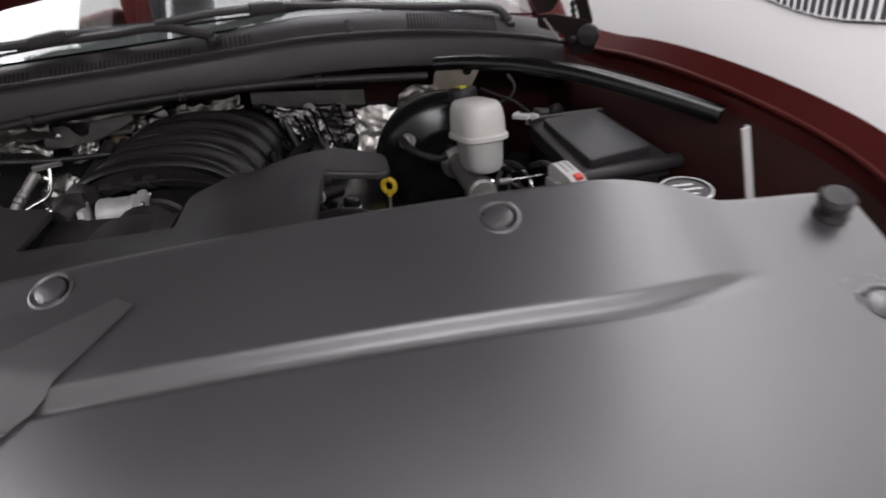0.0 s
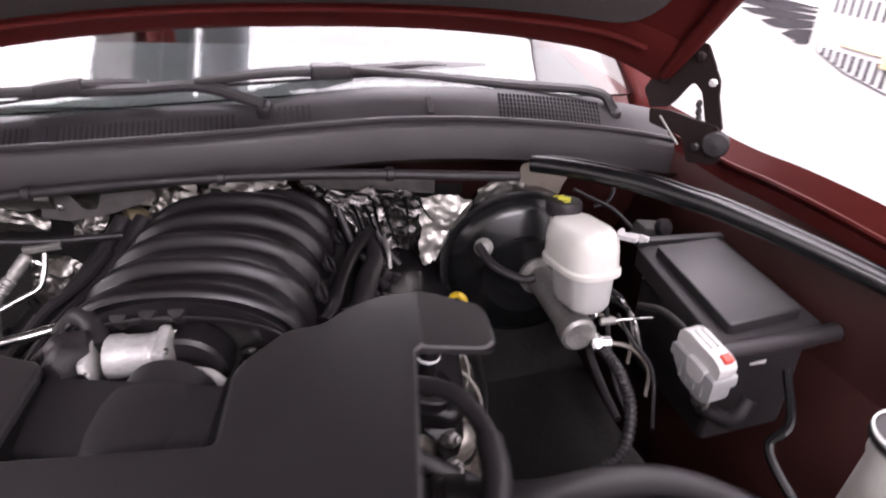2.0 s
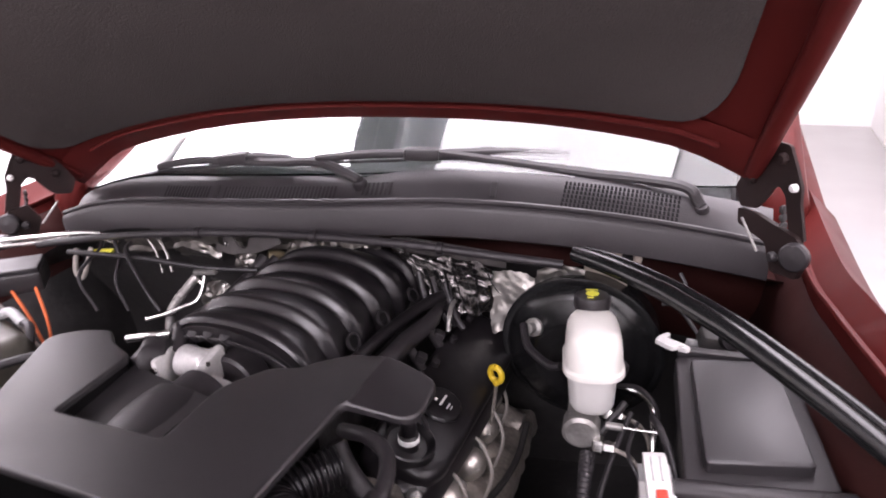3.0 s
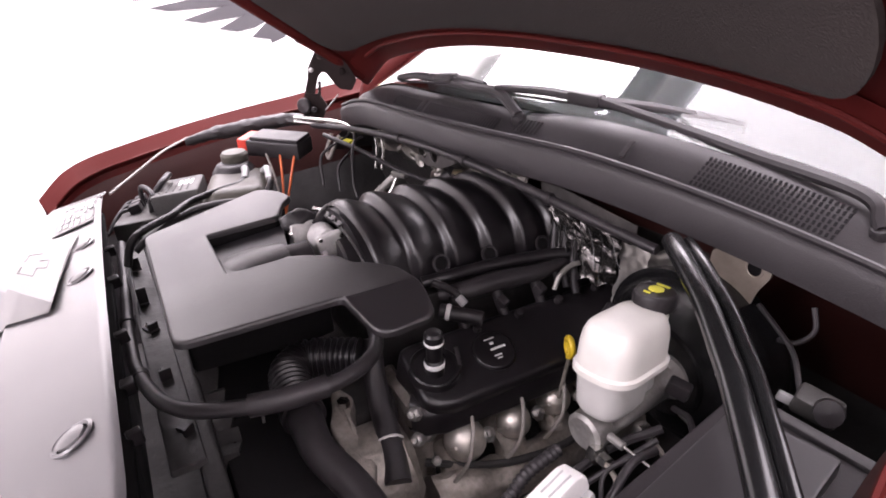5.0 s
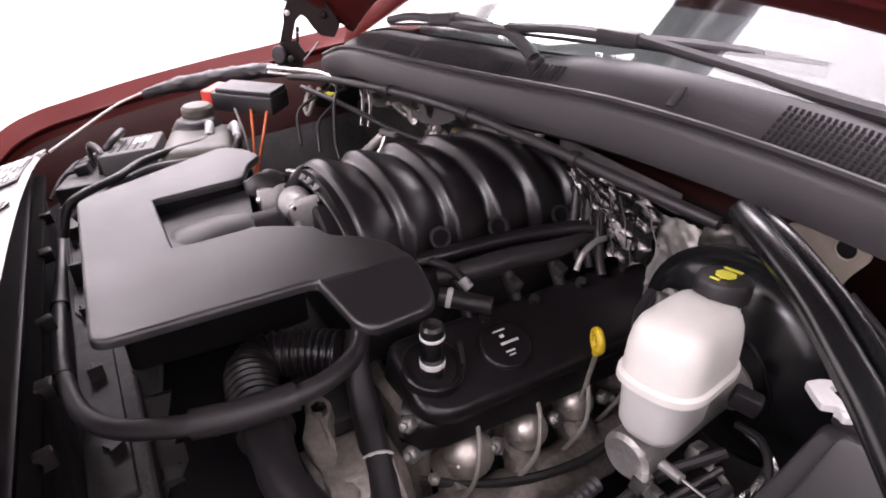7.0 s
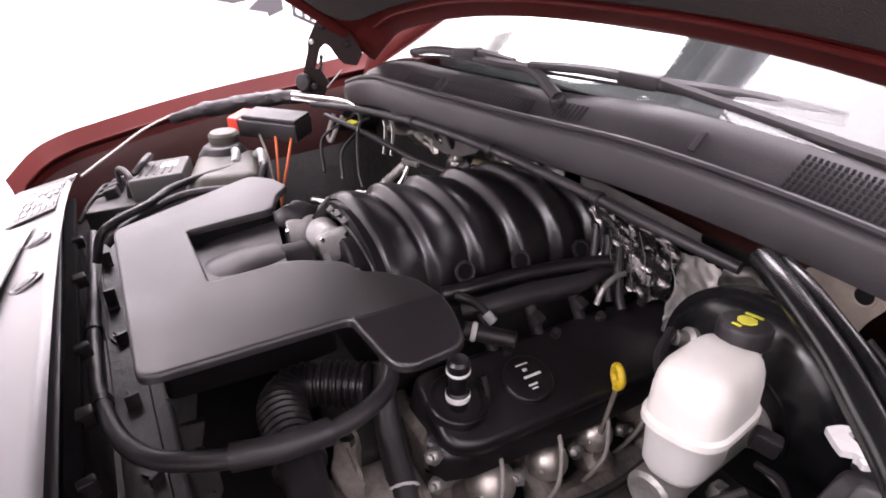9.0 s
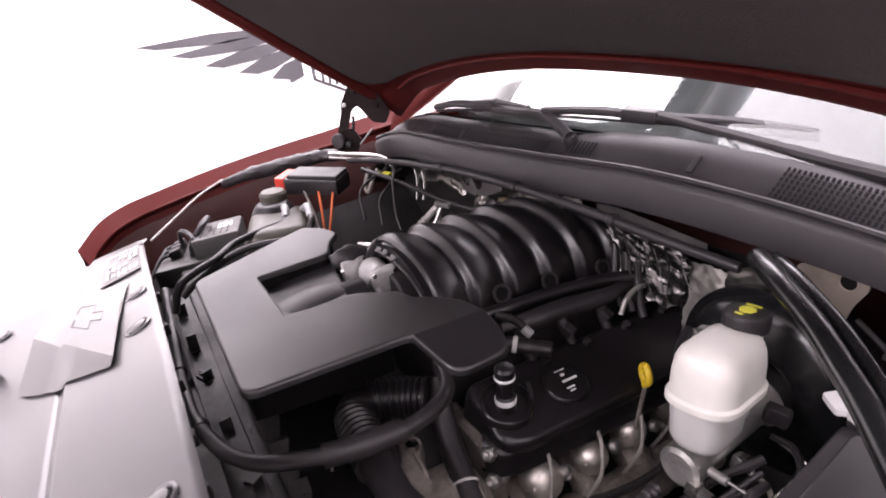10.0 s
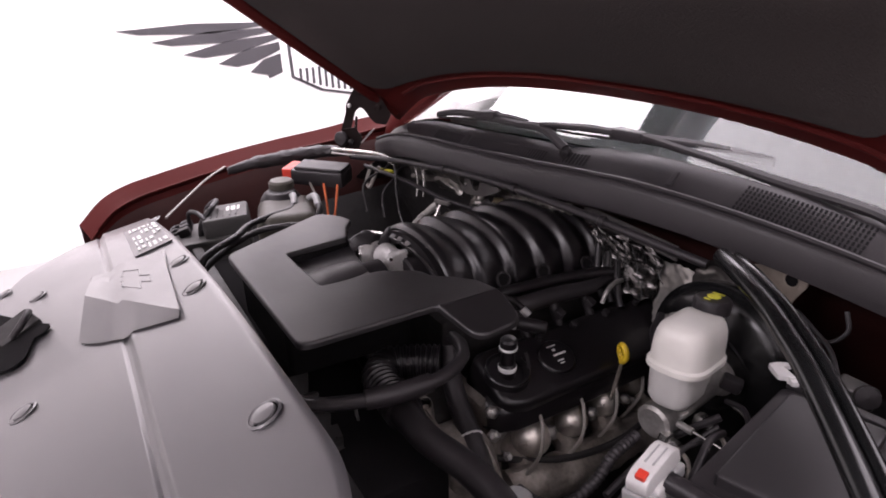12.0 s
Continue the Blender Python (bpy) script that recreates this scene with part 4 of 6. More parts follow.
def vent(x0, x1, rows=6):
    """A grille of small slots, their shade drawn as dark blocks, one mesh a row."""
    n = int((x1 - x0) / (0.0064 if rows > 1 else 0.0076))
    for k in range(rows):
        row = bmesh.new()
        for i in range(n):
            p = on_cowl(x0 + (x1 - x0) * (i + 0.5) / n, 0.04 + 0.184 * k if rows > 1 else 0.42, 0.0005)
            bmesh.ops.create_cube(row, size=1, matrix=pose(p.x, p.y, p.z, 38, 0, 8.5) @ Matrix.Diagonal((0.0036, 0.0060 if rows > 1 else 0.026, 0.001, 1)))
        part("grille_strip", row, VENT if rows > 1 else FAINT, cowl, "ventilation slots drawn as dark blocks for their shade", False)


for v0, v1, rows in ((0.475, 0.66, 6), (-0.172, 0.075, 1), (-0.32, -0.205, 1), (0.125, 0.185, 1)):
    vent(v0, v1, rows)
for cx in (-0.188, 0.363):
    p = on_cowl(cx, 0.4, 0.002)
    part("clip", block(0.010, 0.032, 0.004, 0.0015, pose(p.x, p.y, p.z, 38, 0, 8)), COWL, cowl, "moulded clip")


def wiper(pivot, elbow, end, blade_a, blade_b, along=0.5):
    """A sprung arm reaching to a flat blade; along: where the arm meets the blade."""
    w = thing("windshield_wiper", pivot, "black windshield wiper resting on the glass", "wiper", "wipers")
    pv = Vector(pivot)
    part("pivot", lathe([(0.014, -0.02), (0.014, 0.004), (0.010, 0.010), (0.001, 0.011)], 16, aim(pv, pv + Vector((0, -0.4, 1)))), BLACK, w)
    a, b = Vector(blade_a), Vector(blade_b)
    mid = a.lerp(b, along) + Vector((0, -0.004, 0.008))
    el, en = Vector(elbow), Vector(end)
    for width, name, pts in ((0.0100, "arm", [pv + Vector((0, 0, 0.006)), el, el.lerp(en, 0.35), el.lerp(en, 0.7), en]), (0.0095, "blade", [a, a.lerp(mid, 0.5) + Vector((0, 0, 0.005)), mid, mid.lerp(b, 0.5) + Vector((0, 0, 0.005)), b])):
        path = curve_points(pts, 8)
        rows = []
        for i, p in enumerate(path):
            p = Vector(p)
            run = (Vector(path[min(i + 1, len(path) - 1)]) - Vector(path[max(i - 1, 0)])).normalized()
            side = run.cross(Vector((0, -0.5, 1))).normalized()
            lift = side.cross(run).normalized()
            k = i / (len(path) - 1)
            wide = width * (0.75 + 0.25 * math.sin(math.pi * k)) if name == "blade" else width * (1.0 - 0.45 * max(0.0, k - 0.5))
            rows.append([tuple(p + side * u * wide + lift * v) for u, v in ((-1, 0.0), (-0.9, 0.006), (-0.45, 0.010), (0.45, 0.010), (0.9, 0.006), (1, 0.0), (0.5, -0.003), (-0.5, -0.003))])
        part(name, cap_loft(rows), BLACK if name == "arm" else RUBBER, w)
    part("wiping_lip", tube([a + Vector((0, 0, -0.005)), mid + Vector((0, 0, -0.009)), b + Vector((0, 0, -0.005))], 0.003, 6, 8), RUBBER, w)
    part("coupler", block(0.026, 0.024, 0.066, 0.006, aim(mid + (a - b).normalized() * 0.03 + Vector((0, 0, 0.002)), b)), BLACK, w)
    return w


wiper((0.115, 0.788, 1.258), (0.024, 0.806, 1.285), (-0.235, 0.798, 1.274), (-0.06, 0.825, 1.283), (-0.353, 0.768, 1.262))
wiper((0.690, 0.900, 1.222), (0.655, 0.912, 1.256), (0.225, 0.868, 1.300), (0.013, 0.808, 1.291), (0.462, 0.938, 1.288))

truck = thing("truck_cab", (0, 1.6, 1.2), "burgundy truck cab with a sloping windshield", "truck cab")


def glass_p(u, k):
    """u across, k up the windshield."""
    x = -0.78 + 1.60 * u
    bow = 0.10 * (2 * u - 1) ** 2
    base = cowl_y(max(-0.6, min(0.78, x))) + 0.083 + 0.6 * max(0.0, abs(x) - 0.6)
    return (x * (1 - 0.10 * k), base + (0.81 + bow - 0.3 * (base - 0.81)) * k, 1.279 - cowl_drop(max(-0.62, min(0.78, x))) + 0.46 * k)


glass = part("windshield", thicken(loft([[glass_p(u / 24, k / 10) for u in range(25)] for k in range(11)]), 0.005), GLASS, truck, "tinted windshield glass")
part("roof", block(1.45, 1.5, 0.06, 0.03, pose(0.02, 2.42, 1.74)), PAINT, truck)
for s in (0, 1):
    low = Vector(glass_p(s, 0)) + Vector((0.03 * (2 * s - 1), 0.02, -0.16))
    part("pillar", tube([low, glass_p(s, 0), glass_p(s, 0.5), glass_p(s, 1)], [0.05, 0.038, 0.035, 0.035], 10, 6), PAINT, truck)
    part("side_body", block(0.10, 2.2, 0.85, 0.03, pose(-0.93 + 1.80 * s, 2.1, 0.72)), PAINT, truck)
    part("side_pane", block(0.02, 1.2, 0.36, 0.005, pose(-0.80 + 1.62 * s, 2.3, 1.46, 0, 12 * (1 if s == 0 else -1), 0)), DARKGL, truck)
part("dashboard", block(1.45, 0.5, 0.08, 0.03, pose(0.02, 1.25, 1.18, 3, 0, 0)), CABIN, truck)
part("cabin_floor", block(1.6, 2.0, 0.1, 0.02, pose(0.02, 2.3, 0.7)), CABIN, truck)
part("ground_frame", block(0.9, 5.2, 0.25, 0.02, pose(0.02, 2.4, 0.35)), DARK, truck)
for wx in (-0.86, 0.88):
    for wy in (0.35, 3.9):
        wheel = part("wheel", lathe([(0.20, -0.10), (0.33, -0.12), (0.38, -0.09), (0.39, 0), (0.38, 0.09), (0.33, 0.12), (0.20, 0.10)], 32, pose(wx, wy, 0.39, 0, 90, 0)), RUBBER, truck)
        part("rim", lathe([(0.19, -0.09), (0.205, -0.08), (0.205, 0.08), (0.19, 0.09)], 24, pose(wx, wy, 0.39, 0, 90, 0)), ALU, wheel)
part("cabin_rear", block(1.5, 0.1, 1.0, 0.02, pose(0.02, 3.15, 1.2)), CABIN, truck)
part("bed", block(1.9, 2.0, 0.6, 0.05, pose(0.0, 4.3, 0.95)), PAINT, truck)

# ---- hood, held open ----
hood = thing("hood", (0, 0.8, 1.3), "burgundy hood propped open with a dark felt liner", "hood")
HS = math.tan(radians(38))


def hood_rear(x):
    """The rear edge of the hood bows towards the glass."""
    sag = 0.19 * (0.22 - x) ** 2.4 if x < 0.22 else 0.27 * (x - 0.22) ** 2.3 + 0.6 * max(0.0, x - 0.62) ** 1.6
    return 0.835 + 0.07 * x, 1.361 - sag


def hood_p(x, d, lift):
    """A place on the hood's underside, d along its slope from the rear edge."""
    if x > 0.6:
        x -= 0.065 * max(0.0, 1 - d / 0.4) * (x - 0.6) / 0.235
    y, z = hood_rear(max(-0.84, min(0.86, x)))
    if x > 0.1:
        fade = max(0.0, min(1.0, d / 0.22))
        z += (1.361 - z) * fade * fade * (3 - 2 * fade)
    if x < -0.5:
        z -= 0.30 * (-0.5 - x)
    return (x, y - d * math.cos(radians(38)), z + d * math.sin(radians(38)) + lift - 0.03 * max(0, d - 0.9) ** 2)


def hood_sheet(x0, x1, d0, d1, lift, nx=30, nd=12, arch=0.0):
    return loft([[hood_p(x0 + (x1 - x0) * i / nx, d0 + (d1 - d0) * j / nd, lift + arch * math.sin(math.pi * i / nx) * math.sin(math.pi * j / nd)) for i in range(nx + 1)] for j in range(nd + 1)])


part("outer_skin", thicken(hood_sheet(-0.635, 0.835, -0.015, 1.32, 0.040), 0.004), PAINT, hood)
part("inner_frame", thicken(hood_sheet(-0.63, 0.83, 0.0, 1.28, 0.028), 0.003), PAINT, hood)
part("rear_lip", loft([[hood_p(-0.63 + 1.455 * i / 40, d, l) for i in range(41)] for d, l in ((0.07, 0.022), (0.055, 0.010), (0.035, 0.012), (0.018, 0.004), (0.0, 0.008), (-0.012, 0.022), (-0.02, 0.045))]), PAINT, hood, "burgundy rear lip")
part("lip_bead", tube([hood_p(-0.53 + 1.27 * i / 16, 0.052, 0.006) for i in range(17)], 0.005, 8, 4), PAINT, hood)
rows = []
for j in range(31):
    d = 0.075 + 1.12 * (j / 30) ** 1.6
    near = max(0.0, 1 - (d - 0.075) / 0.11)
    inset = 0.11 * (1 - math.sqrt(max(0.0, 1 - near * near)))
    x0, x1 = -0.59 + inset, 0.745 - inset
    rows.append([hood_p(x0 + (x1 - x0) * i / 34, d, 0.012 - 0.012 * math.sin(math.pi * i / 34) * math.sin(math.pi * j / 30)) for i in range(35)])
up = loft(rows)
part("liner", thicken(up, 0.01), LINER, hood, "dark felt insulation liner")
for s, hx in ((-1, -0.618), (1, 0.815)):
    part("side_rail", tube([hood_p(hx, 0.02, 0.015), hood_p(hx, 0.4, 0.012), hood_p(hx, 0.9, 0.012), hood_p(hx, 1.25, 0.015)], [0.014, 0.018, 0.020, 0.020], 10, 8), PAINT, hood)

def hinge(at, run, drop):
    """A hinge plate standing nearly along the truck: an arm and a gusset with a gap between them. run: the way from gusset to arm."""
    s = 1 if at[0] > 0 else -1
    rx, ry = run
    m = Matrix(((rx, 0, -ry * s, at[0]), (ry, 0, rx * s, at[1]), (0, 1, 0, -drop), (0, 0, 0, 1)))
    inner = Vector((ry * s, -rx * s, 0))
    plate = [(-0.060, 1.268), (-0.044, 1.240), (-0.012, 1.246), (0.002, 1.262), (0.018, 1.288), (0.028, 1.294), (0.042, 1.282), (0.052, 1.252), (0.060, 1.230), (0.088, 1.228), (0.070, 1.280), (0.068, 1.302), (0.052, 1.330), (0.036, 1.356), (0.010, 1.356), (-0.028, 1.325), (-0.046, 1.296)]
    lower = [(0.045, 1.238), (0.082, 1.234), (0.100, 1.205), (0.092, 1.174), (0.044, 1.166), (0.026, 1.204)]
    if s > 0:
        lower = lower[:-1] + [(0.025, 1.206), (-0.036, 1.216), (-0.040, 1.240), (0.0, 1.243)]
    for name, outline, off, deep, mat in (("hinge_plate", plate, 0.0, 0.006, HINGEM), ("hinge_base", lower, -0.004, 0.010, HINGEM)):
        bm = slab(fillet(outline, 0.005, 3), off, deep, 0.0015)
        bmesh.ops.transform(bm, matrix=m, verts=bm.verts)
        bmesh.ops.recalc_face_normals(bm, faces=bm.faces)
        part(name, bm, mat, hood, "dark steel hinge")
    for u, z, r, mat in ((0.058, 1.300, 0.0065, PALE), (0.030, 1.335, 0.009, HINGEM), (-0.024, 1.292, 0.009, HINGEM), (0.060, 1.200, 0.008, BLACK)):
        p = m @ Vector((u, z, -0.0065 if z > 1.24 else -0.027))
        part("hinge_bolt", lathe([(r, 0), (r, 0.005), (r * 0.7, 0.008), (0.001, 0.0085)], 8, aim(p, p + inner)), mat, hood)
    p = m @ Vector((0.085, 1.208, -0.012))
    part("hinge_disc", lathe([(0.018, 0), (0.021, 0.003), (0.021, 0.010), (0.018, 0.013), (0.009, 0.014), (0.001, 0.016)], 28, aim(p, p + inner + Vector((0.2 * s, -0.5, 0.1)))), BLACK, hood)
    part("hinge_spring", rod_between(m @ Vector((-0.010, 1.236, -0.030)), m @ Vector((0.030, 1.196, -0.030)), 0.0022), ALU, hood)
    for k in range(3):
        part("spring_coil", lathe([(0.005, 0), (0.007, 0.002), (0.007, 0.005), (0.005, 0.007)], 10, aim(m @ Vector((0.044 + 0.002 * k, 1.262 - 0.012 * k, -0.004)), m @ Vector((0.02, 1.262 - 0.012 * k, -0.006)))), DARK, hood)


hinge((0.780, 0.855), (0.628, -0.778), 0.0)
hinge((-0.623, 0.695), (-0.454, -0.891), 0.040)

# ---- fenders and inner aprons ----
def fender(s):
    f = thing("fender", (0.9 * s, 0.4, 1.0), "burgundy front fender with a folded inner edge", "fender", "fenders")
    if s > 0:
        crest = [(1.04, -0.10, 0.985), (1.075, 0.05, 1.060), (1.075, 0.20, 1.112), (1.045, 0.30, 1.150), (0.990, 0.42, 1.184), (0.935, 0.54, 1.206), (0.900, 0.66, 1.211), (0.880, 0.80, 1.203), (0.870, 1.15, 1.190)]
        inner = [(x - 0.036, y + 0.01, z - 0.030) for x, y, z in crest]
    else:
        crest = [(0.97, -0.10, 0.955), (1.015, -0.03, 1.005), (1.037, 0.044, 1.031), (1.035, 0.138, 1.051), (1.016, 0.325, 1.087), (0.979, 0.512, 1.118), (0.935, 0.66, 1.141), (0.90, 0.80, 1.165), (0.89, 1.15, 1.19)]
        inner = [(x - 0.055, y + 0.02, z - 0.034) for x, y, z in crest]
    cr, inn = curve_points(crest, 6), curve_points(inner, 6)
    secs = []
    for a, b in zip(cr, inn):
        a, b = Vector(a), Vector(b)
        lip = b + Vector((0.012, 0, -0.012))
        low = b + Vector((0.004, 0.0, -0.05))
        out1 = a + Vector((0.05, 0, -0.05))
        out2 = a + Vector((0.075, 0, -0.20))
        out3 = a + Vector((0.07, 0, -0.48))
        mid = a.lerp(b, 0.5) + Vector((0.006, 0, 0.0))
        secs.append([(q.x * s, q.y, q.z) for q in (out3, out2, out1, a, mid, b + Vector((0.01, 0, 0.0)), b, lip, low)])
    part("skin", loft(secs), PAINT, f)
    part("edge_seam", tube([(b.x * s, b.y, b.z + 0.004) for b in inn[2:-4]], 0.004, 6, 2), PAINT, f)
    for k in (12, 20, 28, 36):
        b = inn[min(k, len(inn) - 1)]
        part("fender_bolt", lathe([(0.009, 0), (0.009, 0.004), (0.006, 0.009), (0.001, 0.0095)], 6, pose((b.x + 0.03) * s, b.y, b.z + 0.003)), PAINT, f)
    ap = []
    for b in inn:
        ap.append([(q[0] * s, q[1], q[2]) for q in ((b.x + 0.005, b.y, b.z - 0.03), (b.x - 0.02, b.y, b.z - 0.07), (b.x - 0.03, b.y, b.z - 0.18), (b.x - 0.07, b.y, b.z - 0.30), (b.x - 0.10, b.y, b.z - 0.55))])
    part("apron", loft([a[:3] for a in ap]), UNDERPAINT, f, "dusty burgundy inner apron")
    # the passenger cavity's shade is put into the colour: near-black instead of burgundy
    part("lower_apron", loft([a[2:] for a in ap]), UNDERPAINT if s > 0 else DARK, f, "lower apron, coloured near-black for shade on the passenger side")
    return f


fender(-1)
fender(1)
# firewall and the floor of the bay
fire = thing("firewall", (0, 0.9, 0.9), "dark burgundy firewall behind the engine", "firewall")
secs = []
for i in range(29):
    x = -0.84 + 1.70 * i / 28
    y = cowl_y(x)
    z = 1.187 - cowl_drop(x)
    secs.append([(x, y + 0.01, z), (x, y + 0.03, z - 0.015), (x, y + 0.14, z - 0.03), (x, y + 0.15, z - 0.10), (x, y + 0.20, z - 0.25), (x, y + 0.20, 0.5)])
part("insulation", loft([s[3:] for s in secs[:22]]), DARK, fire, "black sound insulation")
# same panel as the burgundy driver half, in a near-black colour
part("passenger_panel", loft([s[:4] for s in secs[:15]]), DARK, fire, "near-black panel under the cowl on the passenger side")
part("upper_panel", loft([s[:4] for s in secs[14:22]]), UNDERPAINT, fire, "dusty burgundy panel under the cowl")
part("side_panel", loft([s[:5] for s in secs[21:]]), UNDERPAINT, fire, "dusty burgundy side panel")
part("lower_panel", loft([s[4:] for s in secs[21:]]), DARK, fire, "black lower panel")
bay = thing("bay_underbody", (0, 0.4, 0.5), "dark underbody closing the engine bay", "underbody")
part("tray", block(1.75, 1.4, 0.05, 0.01, pose(0.02, 0.35, 0.52)), DARK, bay)
part("crossmember", block(1.5, 0.12, 0.10, 0.02, pose(0.02, 0.2, 0.68)), DARK, bay)
# ---- foil heat shield on the firewall ----
def foil(pts_rows, name="heat_shield", label="crumpled silver foil heat shield on the firewall", amount=0.010, seed=0.0, mat=None):
    t = thing(name, pts_rows[0][0], label, "heat shield", "heat shields")
    rows = [curve_points(r, 10) for r in pts_rows]
    dense = []
    n = 14
    for a, b in zip(rows, rows[1:]):
        for j in range(n):
            dense.append([p.lerp(q, j / n) for p, q in zip(a, b)])
    dense.append(rows[-1])
    part("foil", thicken(crumple(crumple(loft(dense), amount * 0.8, 45, seed), amount * 0.5, 120, seed + 3), 0.0015), mat or FOIL, t)
    return t


foil([[(0.345, 0.838, 1.092), (0.395, 0.834, 1.098), (0.462, 0.826, 1.086)], [(0.352, 0.828, 1.040), (0.385, 0.824, 1.045), (0.425, 0.820, 1.050)], [(0.350, 0.815, 0.985), (0.362, 0.812, 0.975), (0.376, 0.812, 0.985)]], seed=1, amount=0.005, mat=SHEETFOIL)
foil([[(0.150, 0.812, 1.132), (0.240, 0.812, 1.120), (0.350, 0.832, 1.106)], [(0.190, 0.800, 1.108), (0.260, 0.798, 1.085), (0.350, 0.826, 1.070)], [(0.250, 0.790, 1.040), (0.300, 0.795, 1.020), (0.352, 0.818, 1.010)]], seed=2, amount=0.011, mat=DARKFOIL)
foil([[(0.445, 0.800, 1.125), (0.480, 0.804, 1.140), (0.522, 0.812, 1.130)], [(0.440, 0.798, 1.100), (0.475, 0.800, 1.105), (0.522, 0.808, 1.110)]], seed=4, amount=0.004)
strip = thing("heat_shield_rail", (0.26, 0.815, 1.12), "pale pressed metal rail above the foil", "heat shield", "heat shields")
part("sheet", thicken(loft([[(0.155 + 0.022 * i, 0.812 + 0.0025 * i, 1.150 - 0.0022 * i + z) for i in range(11)] for z in (0.004, -0.006, -0.022, -0.026)]), 0.002), PRESSED, strip)
film = thing("shield_film", (0.315, 0.78, 1.12), "dark glossy film strips hanging beside the foil", "heat shield", "heat shields")
random.seed(5)
for k in range(7):
    x, y = 0.232 + 0.017 * k + random.uniform(-0.006, 0.006), 0.782 + 0.006 * k
    w, drop, lean = random.uniform(0.003, 0.008), random.uniform(0.045, 0.10), random.uniform(0.012, 0.040)
    part("strip", thicken(crumple(loft([[(x + lean * q, y - 0.010 * q, 1.106 - drop * q - 0.003 * (k % 2)), (x + lean * q + w * (1 - 0.6 * q), y - 0.010 * q - 0.003, 1.107 - drop * q)] for q in (0, 0.25, 0.5, 0.75, 1)]), 0.006, 40, k), 0.0012), GLOSS, film)
foil([[(-0.50, 0.74, 1.125), (-0.30, 0.775, 1.145), (-0.02, 0.80, 1.155)], [(-0.48, 0.75, 1.065), (-0.28, 0.785, 1.085), (0.0, 0.80, 1.105)]], seed=3)
bulk = thing("firewall_sheet", (0.56, 0.83, 1.15), "dusty beige sheet metal shield with a round hole below the cowl", "heat shield", "heat shields")
bm = slab(fillet([(0.520, 1.152), (0.545, 1.160), (0.574, 1.170), (0.606, 1.168), (0.612, 1.150), (0.598, 1.120), (0.588, 1.092), (0.540, 1.085), (0.515, 1.110)], 0.006, 3), 0.0, 0.003, 0.0)
bmesh.ops.transform(bm, matrix=Matrix.Translation((0, 0.832, 0)) @ pose(0, 0, 0, 90, 0, 0), verts=bm.verts)
bmesh.ops.recalc_face_normals(bm, faces=bm.faces)
part("sheet", crumple(bm, 0.003, 25), BEIGE, bulk)
part("hole_rim", lathe([(0.010, 0.0), (0.0125, 0.0015), (0.015, 0.0), (0.010, -0.001)], 22, aim((0.588, 0.8325, 1.152), (0.588, 0.80, 1.152))), BEIGE, bulk)
# near-black disc in place of the hole's shade
part("hole_plug", lathe([(0.010, 0), (0.010, 0.0012), (0.001, 0.0013)], 20, aim((0.588, 0.8318, 1.152), (0.588, 0.80, 1.152))), SLOT, bulk, "dark disc painted as a round hole's shade")

# ---- small fittings on the radiator frame behind the cover ----
def frame_bracket(x, y, z, turn, tall):
    t = thing("frame_bracket", (x, y, z), "small black moulded bracket on the radiator frame", "bracket", "frame brackets")
    m = pose(x, y, z, 0, 0, turn)
    part("foot", block(0.030, 0.018, 0.005, 0.0015, m), BLACK, t)
    part("upright", block(0.005, 0.018, tall, 0.0015, m @ pose(0.010, 0, tall / 2)), BLACK, t)
    part("web", block(0.020, 0.004, tall * 0.7, 0.001, m @ pose(-0.002, 0, tall * 0.3)), BLACK, t)
    part("head", lathe([(0.005, 0), (0.005, 0.004), (0.001, 0.0045)], 6, m @ pose(-0.008, 0.0, 0.0025)), HEADIRON, t)


for bx, by, bz, turn, tall in ((-0.29, 0.110, 0.979, 10, 0.026), (-0.13, 0.112, 0.978, 4, 0.034), (-0.02, 0.115, 0.978, 25, 0.016), (0.14, 0.120, 0.976, 12, 0.022), (0.29, 0.128, 0.974, 40, 0.020)):
    frame_bracket(bx, by, bz, turn, tall)
ledge = thing("frame_ledge", (0.0, 0.115, 0.975), "black ledge of the radiator frame with a rounded lip", "radiator frame")
part("ledge", block(0.78, 0.045, 0.012, 0.003, pose(-0.03, 0.118, 0.970, 0, -1, 1)), DARK, ledge)
part("ledge_lip", tube([(-0.40, 0.098, 0.978), (-0.1, 0.100, 0.974), (0.2, 0.104, 0.970), (0.35, 0.112, 0.968)], 0.003, 8, 5), BLACK, ledge)

# ---- hoses, looms and pipes ----
def hose(name, label, category, pts, r, mat=RUBBER, group="", **kw):
    t = thing(name, pts[0], label, category, group)
    part("hose" if mat is RUBBER else "pipe", tube(pts, r, **kw), mat, t)
    return t


cool = hose("radiator_hose", "thick black coolant hose from the radiator to the engine", "hose", [(-0.470, 0.090, 0.965), (-0.250, 0.084, 0.963), (-0.098, 0.078, 0.960), (0.055, 0.080, 0.974), (0.131, 0.087, 0.989), (0.208, 0.099, 1.008), (0.284, 0.117, 1.030), (0.348, 0.150, 1.050), (0.388, 0.215, 1.058), (0.398, 0.280, 1.057), (0.390, 0.335, 1.055), (0.366, 0.378, 1.055), (0.325, 0.401, 1.050), (0.277, 0.415, 1.035)], 0.0105)
part("sleeve", tube([(0.385, 0.208, 1.058), (0.396, 0.255, 1.058), (0.396, 0.305, 1.056)], 0.0145, 14, 6, ribs=0), BLACK, cool, "ribbed black sleeve")
